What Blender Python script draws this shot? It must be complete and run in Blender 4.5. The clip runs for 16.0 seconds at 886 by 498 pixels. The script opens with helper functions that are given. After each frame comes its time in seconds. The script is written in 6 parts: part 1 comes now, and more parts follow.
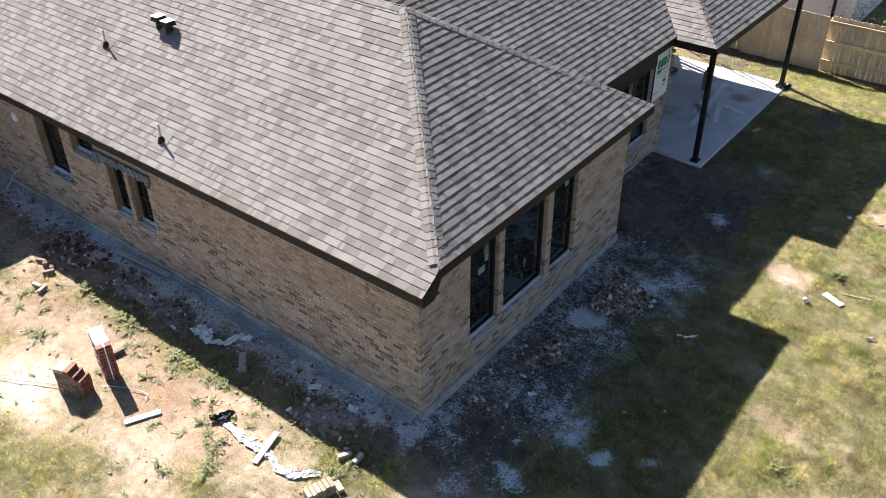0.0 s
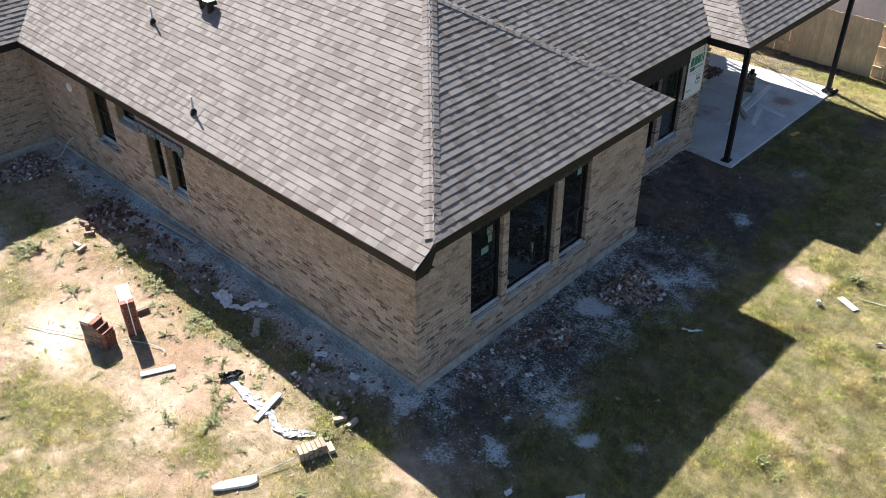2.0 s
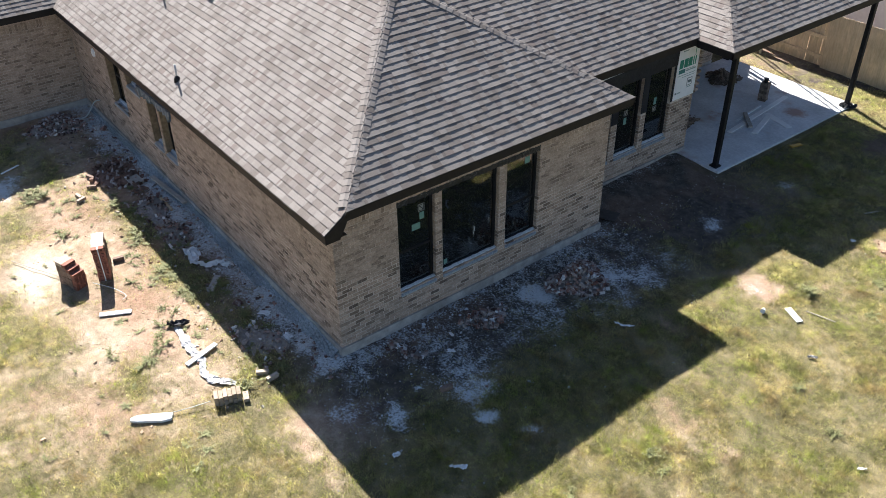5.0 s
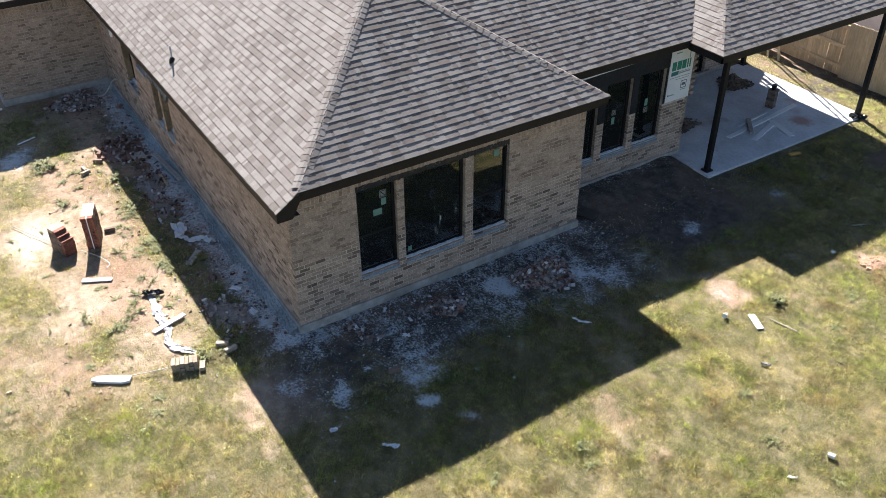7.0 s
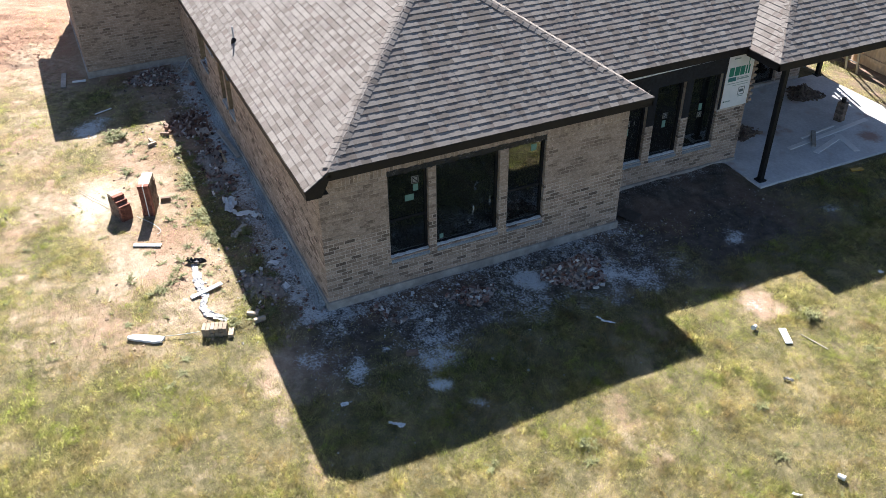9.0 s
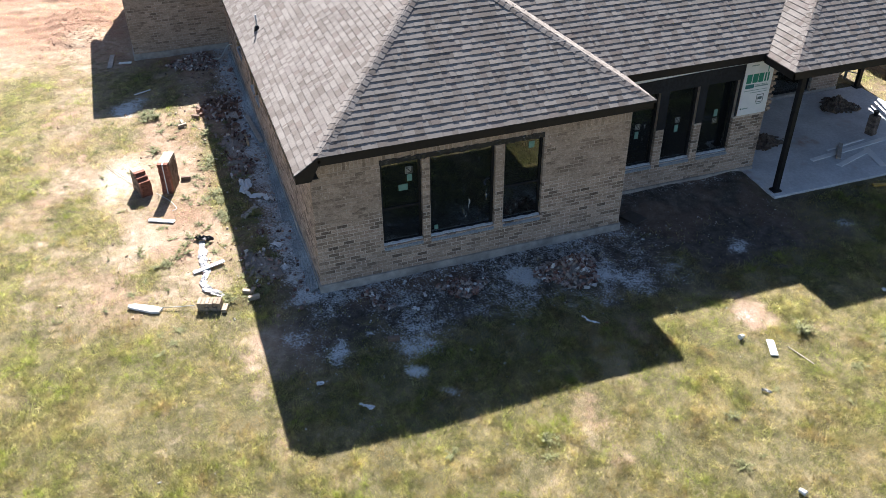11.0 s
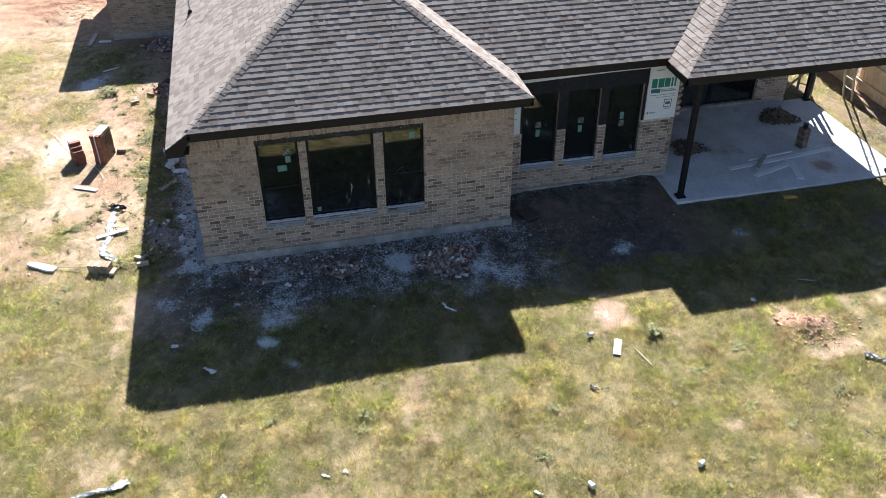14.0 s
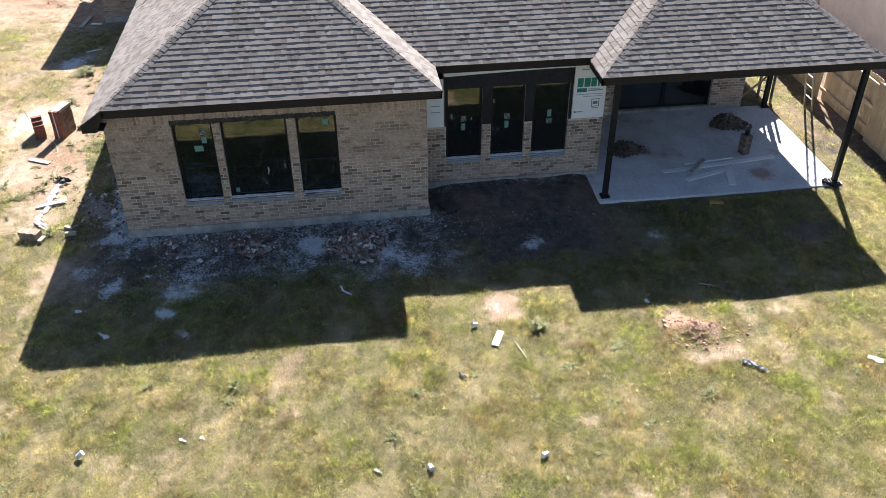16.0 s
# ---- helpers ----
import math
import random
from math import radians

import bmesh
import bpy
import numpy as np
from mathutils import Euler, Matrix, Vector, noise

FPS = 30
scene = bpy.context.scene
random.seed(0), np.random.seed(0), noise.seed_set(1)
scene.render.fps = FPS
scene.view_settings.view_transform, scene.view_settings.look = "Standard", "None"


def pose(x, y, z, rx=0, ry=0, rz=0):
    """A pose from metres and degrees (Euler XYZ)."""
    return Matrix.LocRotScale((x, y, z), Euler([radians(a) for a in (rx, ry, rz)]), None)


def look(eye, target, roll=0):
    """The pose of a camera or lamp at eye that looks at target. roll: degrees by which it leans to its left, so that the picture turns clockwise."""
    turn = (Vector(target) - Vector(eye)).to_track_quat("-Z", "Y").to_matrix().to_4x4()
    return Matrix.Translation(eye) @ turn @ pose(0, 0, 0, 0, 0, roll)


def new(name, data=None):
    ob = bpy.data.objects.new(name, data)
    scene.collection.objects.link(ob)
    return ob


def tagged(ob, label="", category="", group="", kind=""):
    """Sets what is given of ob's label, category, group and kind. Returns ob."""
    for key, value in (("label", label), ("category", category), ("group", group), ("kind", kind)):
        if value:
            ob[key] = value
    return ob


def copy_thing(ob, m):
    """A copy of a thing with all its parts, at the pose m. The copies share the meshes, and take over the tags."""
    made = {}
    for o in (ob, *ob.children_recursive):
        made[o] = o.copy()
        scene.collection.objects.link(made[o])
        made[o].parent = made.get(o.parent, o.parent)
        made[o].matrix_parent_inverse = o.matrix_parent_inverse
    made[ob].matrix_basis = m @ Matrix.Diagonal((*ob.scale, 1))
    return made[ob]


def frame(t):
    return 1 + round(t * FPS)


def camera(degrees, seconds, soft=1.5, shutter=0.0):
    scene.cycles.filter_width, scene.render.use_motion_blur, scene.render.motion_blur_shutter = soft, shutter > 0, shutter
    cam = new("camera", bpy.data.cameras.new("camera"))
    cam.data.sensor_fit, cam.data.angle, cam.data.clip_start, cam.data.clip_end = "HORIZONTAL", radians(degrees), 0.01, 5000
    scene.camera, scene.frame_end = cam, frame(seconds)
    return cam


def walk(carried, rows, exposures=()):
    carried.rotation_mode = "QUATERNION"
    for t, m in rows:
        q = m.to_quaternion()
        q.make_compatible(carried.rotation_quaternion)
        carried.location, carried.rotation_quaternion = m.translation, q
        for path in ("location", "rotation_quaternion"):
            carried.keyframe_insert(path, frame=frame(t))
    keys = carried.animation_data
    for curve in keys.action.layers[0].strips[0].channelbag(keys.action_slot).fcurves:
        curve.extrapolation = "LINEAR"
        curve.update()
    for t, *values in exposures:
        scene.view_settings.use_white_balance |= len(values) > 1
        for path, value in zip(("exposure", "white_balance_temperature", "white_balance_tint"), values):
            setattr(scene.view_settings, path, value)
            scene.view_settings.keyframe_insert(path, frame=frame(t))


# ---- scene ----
cam = camera(54.2, 16.0, 0.6)
METRES, EYE, TILT, LEAN, TURN = 16.25, 10.367, 0.0, 0.0, 38.4
ROWS = [
    (0.0, 0.0, 0.0, 0.0, -0.35, -35.28, 0.49),
    (0.5, 0.0164, -0.0086, -0.0004, 0.93, -35.29, 0.51),
    (1.0, 0.0316, -0.0172, -0.0016, 2.17, -35.23, 0.52),
    (1.5, 0.05, -0.0258, -0.0026, 3.83, -35.2, 0.56),
    (2.0, 0.0692, -0.0321, -0.0029, 5.39, -35.21, 0.58),
    (2.5, 0.0936, -0.0388, -0.0038, 6.93, -35.15, 0.59),
    (3.0, 0.1215, -0.0434, -0.0044, 8.42, -35.11, 0.59),
    (3.5, 0.1538, -0.046, -0.0044, 9.76, -35.11, 0.58),
    (4.0, 0.1876, -0.0476, -0.0046, 11.1, -35.11, 0.56),
    (4.5, 0.2217, -0.048, -0.0044, 12.47, -35.12, 0.53),
    (5.0, 0.2563, -0.0475, -0.0036, 13.86, -35.13, 0.49),
    (7.5, 0.3953, -0.0346, -0.0019, 20.95, -35.25, 0.33),
    (8.0, 0.4132, -0.0322, -0.0025, 22.91, -35.27, 0.33),
    (8.5, 0.4293, -0.03, -0.0028, 24.78, -35.29, 0.34),
    (11.0, 0.538, 0.0032, -0.0014, 32.45, -35.33, 0.45),
    (11.5, 0.5739, 0.0194, -0.0005, 33.7, -35.35, 0.43),
    (12.0, 0.6124, 0.0376, 0.0004, 34.86, -35.36, 0.41),
    (12.5, 0.6503, 0.0559, 0.0017, 35.92, -35.37, 0.38),
    (13.0, 0.688, 0.0749, 0.0031, 36.84, -35.38, 0.36),
    (13.5, 0.7244, 0.0947, 0.0044, 37.79, -35.4, 0.33),
    (14.0, 0.7594, 0.1143, 0.0053, 38.88, -35.42, 0.3),
    (14.5, 0.795, 0.1354, 0.0062, 40.12, -35.45, 0.28),
    (15.0, 0.8343, 0.1609, 0.0068, 41.49, -35.46, 0.28),
    (15.5, 0.8784, 0.1909, 0.0072, 42.85, -35.48, 0.25),
    (16.0, 0.9252, 0.2244, 0.008, 44.16, -35.51, 0.23),
]
walk(cam, [(t, pose(0, 0, EYE, TILT, LEAN, TURN) @ pose(METRES * x, METRES * y, METRES * z, 90 + pitch, roll, yaw)) for t, x, y, z, yaw, pitch, roll in ROWS],
     [(0.0, 1.78, 6400, 11.5), (16.0, 1.78, 6350, 13.5)])

# ---- light ----
SUN = Vector((-1.19, 0.37, 1.0)).normalized()
world = bpy.data.worlds.new("sky")
scene.world = world
world.use_nodes = True
wn = world.node_tree
sky = wn.nodes.new("ShaderNodeTexSky")
sky.sky_type, sky.sun_disc = "NISHITA", False
sky.sun_elevation = math.asin(SUN.z)
sky.sun_rotation = math.atan2(SUN.x, SUN.y)
sky.air_density, sky.dust_density, sky.ozone_density = 1.0, 0.6, 2.2
wn.links.new(sky.outputs[0], wn.nodes["Background"].inputs[0])
wn.nodes["Background"].inputs[1].default_value = 0.039
lamp = bpy.data.lights.new("sun", "SUN")
lamp.energy, lamp.angle, lamp.color = 5.0, radians(0.55), (1.0, 0.955, 0.88)
new("sun", lamp).matrix_world = look(SUN * 60, (0, 0, 0))

# ---- materials ----


class Nodes:
    """A material's nodes, with short ways to add and join them."""

    def __init__(self, name):
        self.mat = bpy.data.materials.new(name)
        self.mat.use_nodes = True
        self.tree = self.mat.node_tree
        self.bsdf = self.tree.nodes["Principled BSDF"]
        self.coord = None

    def add(self, kind):
        return self.tree.nodes.new("ShaderNode" + kind)

    def link(self, a, b):
        self.tree.links.new(a, b)

    def place(self):
        if self.coord is None:
            self.coord = self.add("NewGeometry").outputs["Position"]
        return self.coord

    def noise(self, scale, detail=4.0, rough=0.6, stretch=None):
        node = self.add("TexNoise")
        node.inputs["Scale"].default_value = scale
        node.inputs["Detail"].default_value = detail
        node.inputs["Roughness"].default_value = rough
        where = self.place()
        if stretch:
            m = self.add("Mapping")
            m.inputs["Scale"].default_value = stretch
            self.link(where, m.inputs["Vector"])
            where = m.outputs[0]
        self.link(where, node.inputs["Vector"])
        return node.outputs["Fac"]

    def ramp(self, fac, stops):
        node = self.add("ValToRGB")
        els = node.color_ramp.elements
        while len(els) < len(stops):
            els.new(0.5)
        for el, (pos, colour) in zip(els, stops):
            el.position = pos
            el.color = (*colour, 1) if len(colour) == 3 else colour
        self.link(fac, node.inputs["Fac"])
        return node.outputs["Color"]

    def grey(self, fac, lo, hi, a=0.0, b=1.0):
        node = self.add("MapRange")
        self.link(fac, node.inputs["Value"])
        for key, value in zip(("From Min", "From Max", "To Min", "To Max"), (lo, hi, a, b)):
            node.inputs[key].default_value = value
        return node.outputs[0]

    def mix(self, fac, a, b, blend="MIX"):
        node = self.add("Mix")
        node.data_type, node.blend_type = "RGBA", blend
        for sock, value in ((node.inputs[0], fac), (node.inputs[6], a), (node.inputs[7], b)):
            if isinstance(value, (int, float)):
                sock.default_value = value
            elif isinstance(value, tuple):
                sock.default_value = (*value, 1)
            else:
                self.link(value, sock)
        return node.outputs[2]

    def maths(self, op, a, b=0.0):
        node = self.add("Math")
        node.operation = op
        for sock, value in zip(node.inputs, (a, b)):
            if isinstance(value, (int, float)):
                sock.default_value = value
            else:
                self.link(value, sock)
        return node.outputs[0]

    def chance(self):
        """A random number for each piece, whether an object of its own or an island of a joined mesh."""
        a = self.add("ObjectInfo").outputs["Random"]
        b = self.add("NewGeometry").outputs["Random Per Island"]
        return self.maths("FRACT", self.maths("ADD", self.maths("MULTIPLY", a, 7.31), b))

    def attribute(self, name):
        node = self.add("Attribute")
        node.attribute_name = name
        return node.outputs["Fac"]

    def bump(self, height, strength, distance=0.01):
        node = self.add("Bump")
        node.inputs["Strength"].default_value = strength
        node.inputs["Distance"].default_value = distance
        self.link(height, node.inputs["Height"])
        self.link(node.outputs[0], self.bsdf.inputs["Normal"])

    def finish(self, colour, rough=0.8, metal=0.0, specular=0.5):
        if isinstance(colour, tuple):
            self.bsdf.inputs["Base Color"].default_value = (*colour, 1)
        else:
            self.link(colour, self.bsdf.inputs["Base Color"])
        if isinstance(rough, (int, float)):
            self.bsdf.inputs["Roughness"].default_value = rough
        else:
            self.link(rough, self.bsdf.inputs["Roughness"])
        self.bsdf.inputs["Metallic"].default_value = metal
        self.bsdf.inputs["Specular IOR Level"].default_value = specular
        return self.mat


def surface(name, dark, light, scale=20.0, rough=0.8, relief=0.3, stain=0.25, stretch=None, metal=0.0, pieces=0.0, specular=0.4):
    """A plain worn surface: grain between two colours, large stains, fine relief, and a tone for each piece."""
    n = Nodes(name)
    grain = n.noise(scale, 5.0, 0.65, stretch)
    colour = n.ramp(grain, [(0.3, dark), (0.7, light)])
    big = n.grey(n.noise(1.3, 3.0), 0.3, 0.7, 1.0 - stain, 1.0 + stain * 0.4)
    colour = n.mix(1.0, colour, big, "MULTIPLY")
    if pieces:
        tone = n.grey(n.chance(), 0.0, 1.0, 1.0 - pieces, 1.0 + pieces)
        colour = n.mix(1.0, colour, tone, "MULTIPLY")
    n.bump(n.noise(scale * 4, 4.0), relief, 0.004)
    return n.finish(colour, rough, metal, specular)


def slurry(n):
    """How much mortar slurry was wiped over the brickwork: the upper lifts more than the lower, with a splash at the foot."""
    up = n.add("SeparateXYZ")
    n.link(n.place(), up.inputs[0])
    wobble = n.maths("MULTIPLY", n.maths("SUBTRACT", n.noise(0.8, 3.0, 0.5), 0.5), 1.1)
    lift = n.maths("ADD", up.outputs["Z"], wobble)
    upper = n.grey(lift, 1.46, 1.58, 0.0, 0.92)
    foot = n.grey(lift, 0.9, 0.5, 0.0, 0.42)
    patch = n.grey(n.noise(1.7, 5.0, 0.65), 0.42, 0.64, -0.4, 0.2)
    garage = n.grey(up.outputs["X"], -18.6, -19.2, 0.0, 0.7)
    node = n.add("Clamp")
    n.link(n.maths("ADD", n.maths("MAXIMUM", n.maths("MAXIMUM", upper, garage), foot), patch), node.inputs[0])
    return node.outputs[0]


def brick_material():
    n = Nodes("brick")
    tone = n.ramp(n.chance(), [(0.0, (0.143, 0.108, 0.088)), (0.12, (0.226, 0.169, 0.135)), (0.28, (0.330, 0.251, 0.200)), (0.6, (0.413, 0.317, 0.255)), (0.85, (0.517, 0.402, 0.328)), (1.0, (0.385, 0.281, 0.223))])
    colour = n.mix(1.0, tone, n.grey(n.noise(34.0, 5.0, 0.7), 0.3, 0.7, 0.58, 1.38), "MULTIPLY")
    smear = n.grey(n.noise(8.0, 7.0, 0.8, (1, 1, 1.8)), 0.36, 0.58, 0.1, 1.0)
    grime = n.mix(n.grey(n.noise(15.0, 6.0, 0.82, (1, 1, 1.7)), 0.34, 0.66), (0.220, 0.163, 0.123), (0.660, 0.522, 0.418))
    grime = n.mix(1.0, grime, n.grey(n.noise(2.6, 5.0, 0.7), 0.3, 0.7, 0.76, 1.16), "MULTIPLY")
    colour = n.mix(n.maths("MULTIPLY", smear, slurry(n)), colour, grime)
    crust = n.grey(n.noise(23.0, 4.0, 0.7, (1, 1, 0.7)), 0.64, 0.68, 0.0, 0.8)
    colour = n.mix(crust, colour, (0.836, 0.715, 0.611))
    n.bump(n.noise(90.0, 4.0), 0.5, 0.005)
    return n.finish(colour, 0.9, 0.0, 0.25)


def mortar_material():
    n = Nodes("mortar")
    colour = n.ramp(n.noise(9.0, 6.0, 0.75), [(0.3, (0.42, 0.355, 0.295)), (0.55, (0.66, 0.58, 0.50)), (0.75, (0.82, 0.745, 0.655))])
    smeared = n.mix(n.grey(n.noise(15.0, 6.0, 0.82, (1, 1, 1.7)), 0.34, 0.66), (0.20, 0.148, 0.112), (0.56, 0.445, 0.36))
    colour = n.mix(slurry(n), colour, smeared)
    n.bump(n.noise(120.0, 4.0), 0.6, 0.004)
    return n.finish(colour, 0.95, 0.0, 0.3)


def rubble_material():
    n = Nodes("brick_rubble")
    tone = n.ramp(n.chance(), [(0.0, (0.07, 0.045, 0.038)), (0.25, (0.17, 0.085, 0.065)), (0.42, (0.24, 0.19, 0.165)), (0.66, (0.40, 0.345, 0.315)), (0.8, (0.27, 0.125, 0.09)), (0.9, (0.55, 0.52, 0.50)), (1.0, (0.76, 0.75, 0.74))])
    colour = n.mix(n.grey(n.noise(16.0, 5.0, 0.7), 0.5, 0.66, 0.0, 0.8), tone, (0.42, 0.40, 0.38))
    n.bump(n.noise(60.0, 4.0), 0.5, 0.005)
    return n.finish(colour, 0.95, 0.0, 0.2)


def shingle_material():
    n = Nodes("asphalt_shingle")
    tone = n.ramp(n.chance(), [(0.0, (0.163, 0.143, 0.131)), (0.2, (0.185, 0.164, 0.152)), (0.32, (0.221, 0.200, 0.187)), (0.5, (0.240, 0.219, 0.206)), (0.78, (0.258, 0.237, 0.224)), (0.86, (0.207, 0.185, 0.177)), (1.0, (0.177, 0.149, 0.137))])
    granule = n.grey(n.noise(420.0, 2.0, 0.8), 0.3, 0.7, 0.72, 1.25)
    colour = n.mix(1.0, tone, granule, "MULTIPLY")
    colour = n.mix(1.0, colour, n.grey(n.noise(1.1, 4.0), 0.3, 0.7, 0.9, 1.08), "MULTIPLY")
    n.bump(n.noise(300.0, 3.0, 0.8), 0.3, 0.002)
    return n.finish(colour, 0.95, 0.0, 0.2)


def ground_material():
    """Soil, worn grass, sand and mortar dust, and soil darkened for the house's shade, shared out by the sheet's own
    attributes.
    """
    n = Nodes("ground")
    fine = n.noise(38.0, 5.0, 0.7)
    mid = n.noise(4.5, 6.0, 0.7)
    broad = n.noise(1.4, 5.0, 0.7)
    soil = n.ramp(mid, [(0.28, (0.285, 0.195, 0.135)), (0.5, (0.42, 0.325, 0.24)), (0.72, (0.57, 0.475, 0.375))])
    soil = n.mix(n.grey(broad, 0.46, 0.62, 0.0, 0.6), soil, n.mix(fine, (0.30, 0.20, 0.14), (0.46, 0.335, 0.245)))
    # near-black soil tone that puts the house's shade into the ground's colour
    ground_shade = n.ramp(mid, [(0.3, (0.045, 0.04, 0.035)), (0.55, (0.11, 0.094, 0.082)), (0.75, (0.20, 0.168, 0.145))])
    soil = n.mix(n.attribute("ground_shade"), soil, ground_shade)
    red = n.ramp(n.noise(22.0, 6.0, 0.78), [(0.32, (0.24, 0.13, 0.088)), (0.68, (0.47, 0.31, 0.225))])
    soil = n.mix(n.attribute("red"), soil, red)
    soil = n.mix(1.0, soil, n.grey(n.noise(19.0, 6.0, 0.8), 0.3, 0.7, 0.78, 1.16), "MULTIPLY")
    soil = n.mix(n.attribute("sand"), soil, n.mix(fine, (0.47, 0.395, 0.305), (0.68, 0.605, 0.50)))
    turf = n.ramp(mid, [(0.28, (0.072, 0.068, 0.034)), (0.5, (0.125, 0.113, 0.06)), (0.72, (0.21, 0.182, 0.10))])
    straw = n.grey(n.noise(0.95, 7.0, 0.8), 0.47, 0.62, 0.0, 0.7)
    turf = n.mix(straw, turf, n.mix(fine, (0.235, 0.19, 0.11), (0.42, 0.345, 0.205)))
    share = n.grey(n.maths("ADD", n.attribute("turf"), n.grey(n.noise(5.0, 8.0, 0.78), 0.2, 0.8, -0.55, 0.55)), 0.15, 0.85)
    colour = n.mix(share, soil, turf)
    dust = n.mix(fine, (0.40, 0.43, 0.445), (0.80, 0.84, 0.86))
    wisp = n.maths("MULTIPLY", n.maths("ADD", n.maths("SUBTRACT", n.noise(4.2, 8.0, 0.78), 0.5), n.maths("MULTIPLY", n.maths("SUBTRACT", n.noise(24.0, 5.0, 0.8), 0.5), 1.5)), 1.9)
    crumb = n.maths("MULTIPLY", n.grey(n.maths("ADD", n.attribute("dust"), wisp), 0.32, 0.85), n.grey(n.attribute("dust"), 0.02, 0.25))
    colour = n.mix(crumb, colour, dust)
    speck = n.grey(n.noise(60.0, 3.0, 0.6), 0.68, 0.72, 0.0, 0.8)
    colour = n.mix(n.maths("MULTIPLY", speck, n.grey(n.attribute("dust"), 0.08, 0.4)), colour, (0.66, 0.68, 0.69))
    colour = n.mix(1.0, colour, n.grey(n.noise(120.0, 3.0, 0.7), 0.25, 0.75, 0.7, 1.26), "MULTIPLY")
    n.bump(n.noise(45.0, 6.0, 0.75), 0.8, 0.03)
    return n.finish(colour, 0.97, 0.0, 0.1)


def grass_material():
    n = Nodes("grass_blade")
    tone = n.ramp(n.chance(), [(0.0, (0.27, 0.31, 0.075)), (0.3, (0.36, 0.39, 0.11)), (0.65, (0.44, 0.44, 0.15)), (0.85, (0.56, 0.525, 0.24)), (1.0, (0.76, 0.69, 0.38))])
    dry = n.grey(n.noise(0.95, 7.0, 0.8), 0.44, 0.62, 0.0, 0.6)
    colour = n.mix(dry, tone, n.mix(n.chance(), (0.54, 0.45, 0.225), (0.84, 0.725, 0.42)))
    brown = n.grey(n.noise(1.25, 7.0, 0.74, (1, 1.2, 1)), 0.50, 0.62, 0.0, 0.75)
    colour = n.mix(brown, colour, (0.42, 0.30, 0.145))
    lush = n.grey(n.noise(0.8, 7.0, 0.74), 0.50, 0.60, 0.0, 0.75)
    colour = n.mix(lush, colour, (0.35, 0.44, 0.07))
    small = n.grey(n.noise(9.0, 4.0, 0.75), 0.48, 0.64, 0.0, 0.5)
    colour = n.mix(small, colour, (0.66, 0.585, 0.34))
    tuft = n.grey(n.noise(6.0, 6.0, 0.82), 0.34, 0.66, 0.46, 1.36)
    colour = n.mix(1.0, colour, tuft, "MULTIPLY")
    swell = n.grey(n.noise(2.7, 4.0, 0.7), 0.36, 0.64, 0.70, 1.24)
    colour = n.mix(1.0, colour, swell, "MULTIPLY")
    mat = n.finish(n.mix(1.0, colour, (0.32, 0.33, 0.38), "MULTIPLY"), 0.52, 0.0, 0.7)
    sheer = n.add("BsdfTranslucent")
    n.link(n.mix(1.0, colour, (1.62, 1.6, 1.56), "MULTIPLY"), sheer.inputs["Color"])
    both = n.add("MixShader")
    both.inputs[0].default_value = 0.6
    n.link(n.bsdf.outputs[0], both.inputs[1])
    n.link(sheer.outputs[0], both.inputs[2])
    n.link(both.outputs[0], n.tree.nodes["Material Output"].inputs["Surface"])
    return mat


def flashing_material(name, dark, light):
    """Dark flexible flashing, shiny and splashed with pale mortar."""
    n = Nodes(name)
    colour = n.mix(n.grey(n.noise(18.0, 4.0, 0.7), 0.3, 0.7), dark, light)
    splash = n.maths("MULTIPLY", n.grey(n.noise(26.0, 5.0, 0.8), 0.58, 0.66), n.grey(n.noise(4.0, 3.0), 0.4, 0.6))
    colour = n.mix(splash, colour, (0.48, 0.52, 0.56))
    n.bump(n.noise(30.0, 4.0), 0.6, 0.01)
    return n.finish(colour, n.grey(splash, 0.0, 1.0, 0.32, 0.9), 0.0, 0.5)


def concrete_material():
    n = Nodes("concrete")
    colour = n.ramp(n.noise(14.0, 6.0, 0.7), [(0.3, (0.55, 0.56, 0.575)), (0.7, (0.74, 0.755, 0.77))])
    colour = n.mix(1.0, colour, n.grey(n.noise(1.1, 5.0, 0.6), 0.3, 0.7, 0.78, 1.1), "MULTIPLY")
    stain = n.maths("MULTIPLY", n.grey(n.noise(1.05, 3.0, 0.5), 0.60, 0.70), n.grey(n.noise(7.0, 6.0, 0.75), 0.4, 0.6))
    colour = n.mix(n.maths("MULTIPLY", stain, 0.7), colour, (0.36, 0.20, 0.14))
    spot = n.add("VectorMath")
    spot.operation = "DISTANCE"
    n.link(n.place(), spot.inputs[0])
    spot.inputs[1].default_value = (-6.98, 21.86, 0.085)
    rust = n.maths("ADD", n.grey(spot.outputs["Value"], 0.12, 0.42, 1.0, 0.0), n.grey(n.noise(6.0, 5.0, 0.7), 0.3, 0.7, -0.55, 0.2))
    colour = n.mix(n.grey(rust, 0.1, 0.7, 0.0, 0.75), colour, (0.36, 0.19, 0.13))
    n.bump(n.noise(70.0, 4.0), 0.35, 0.004)
    return n.finish(colour, 0.9, 0.0, 0.4)


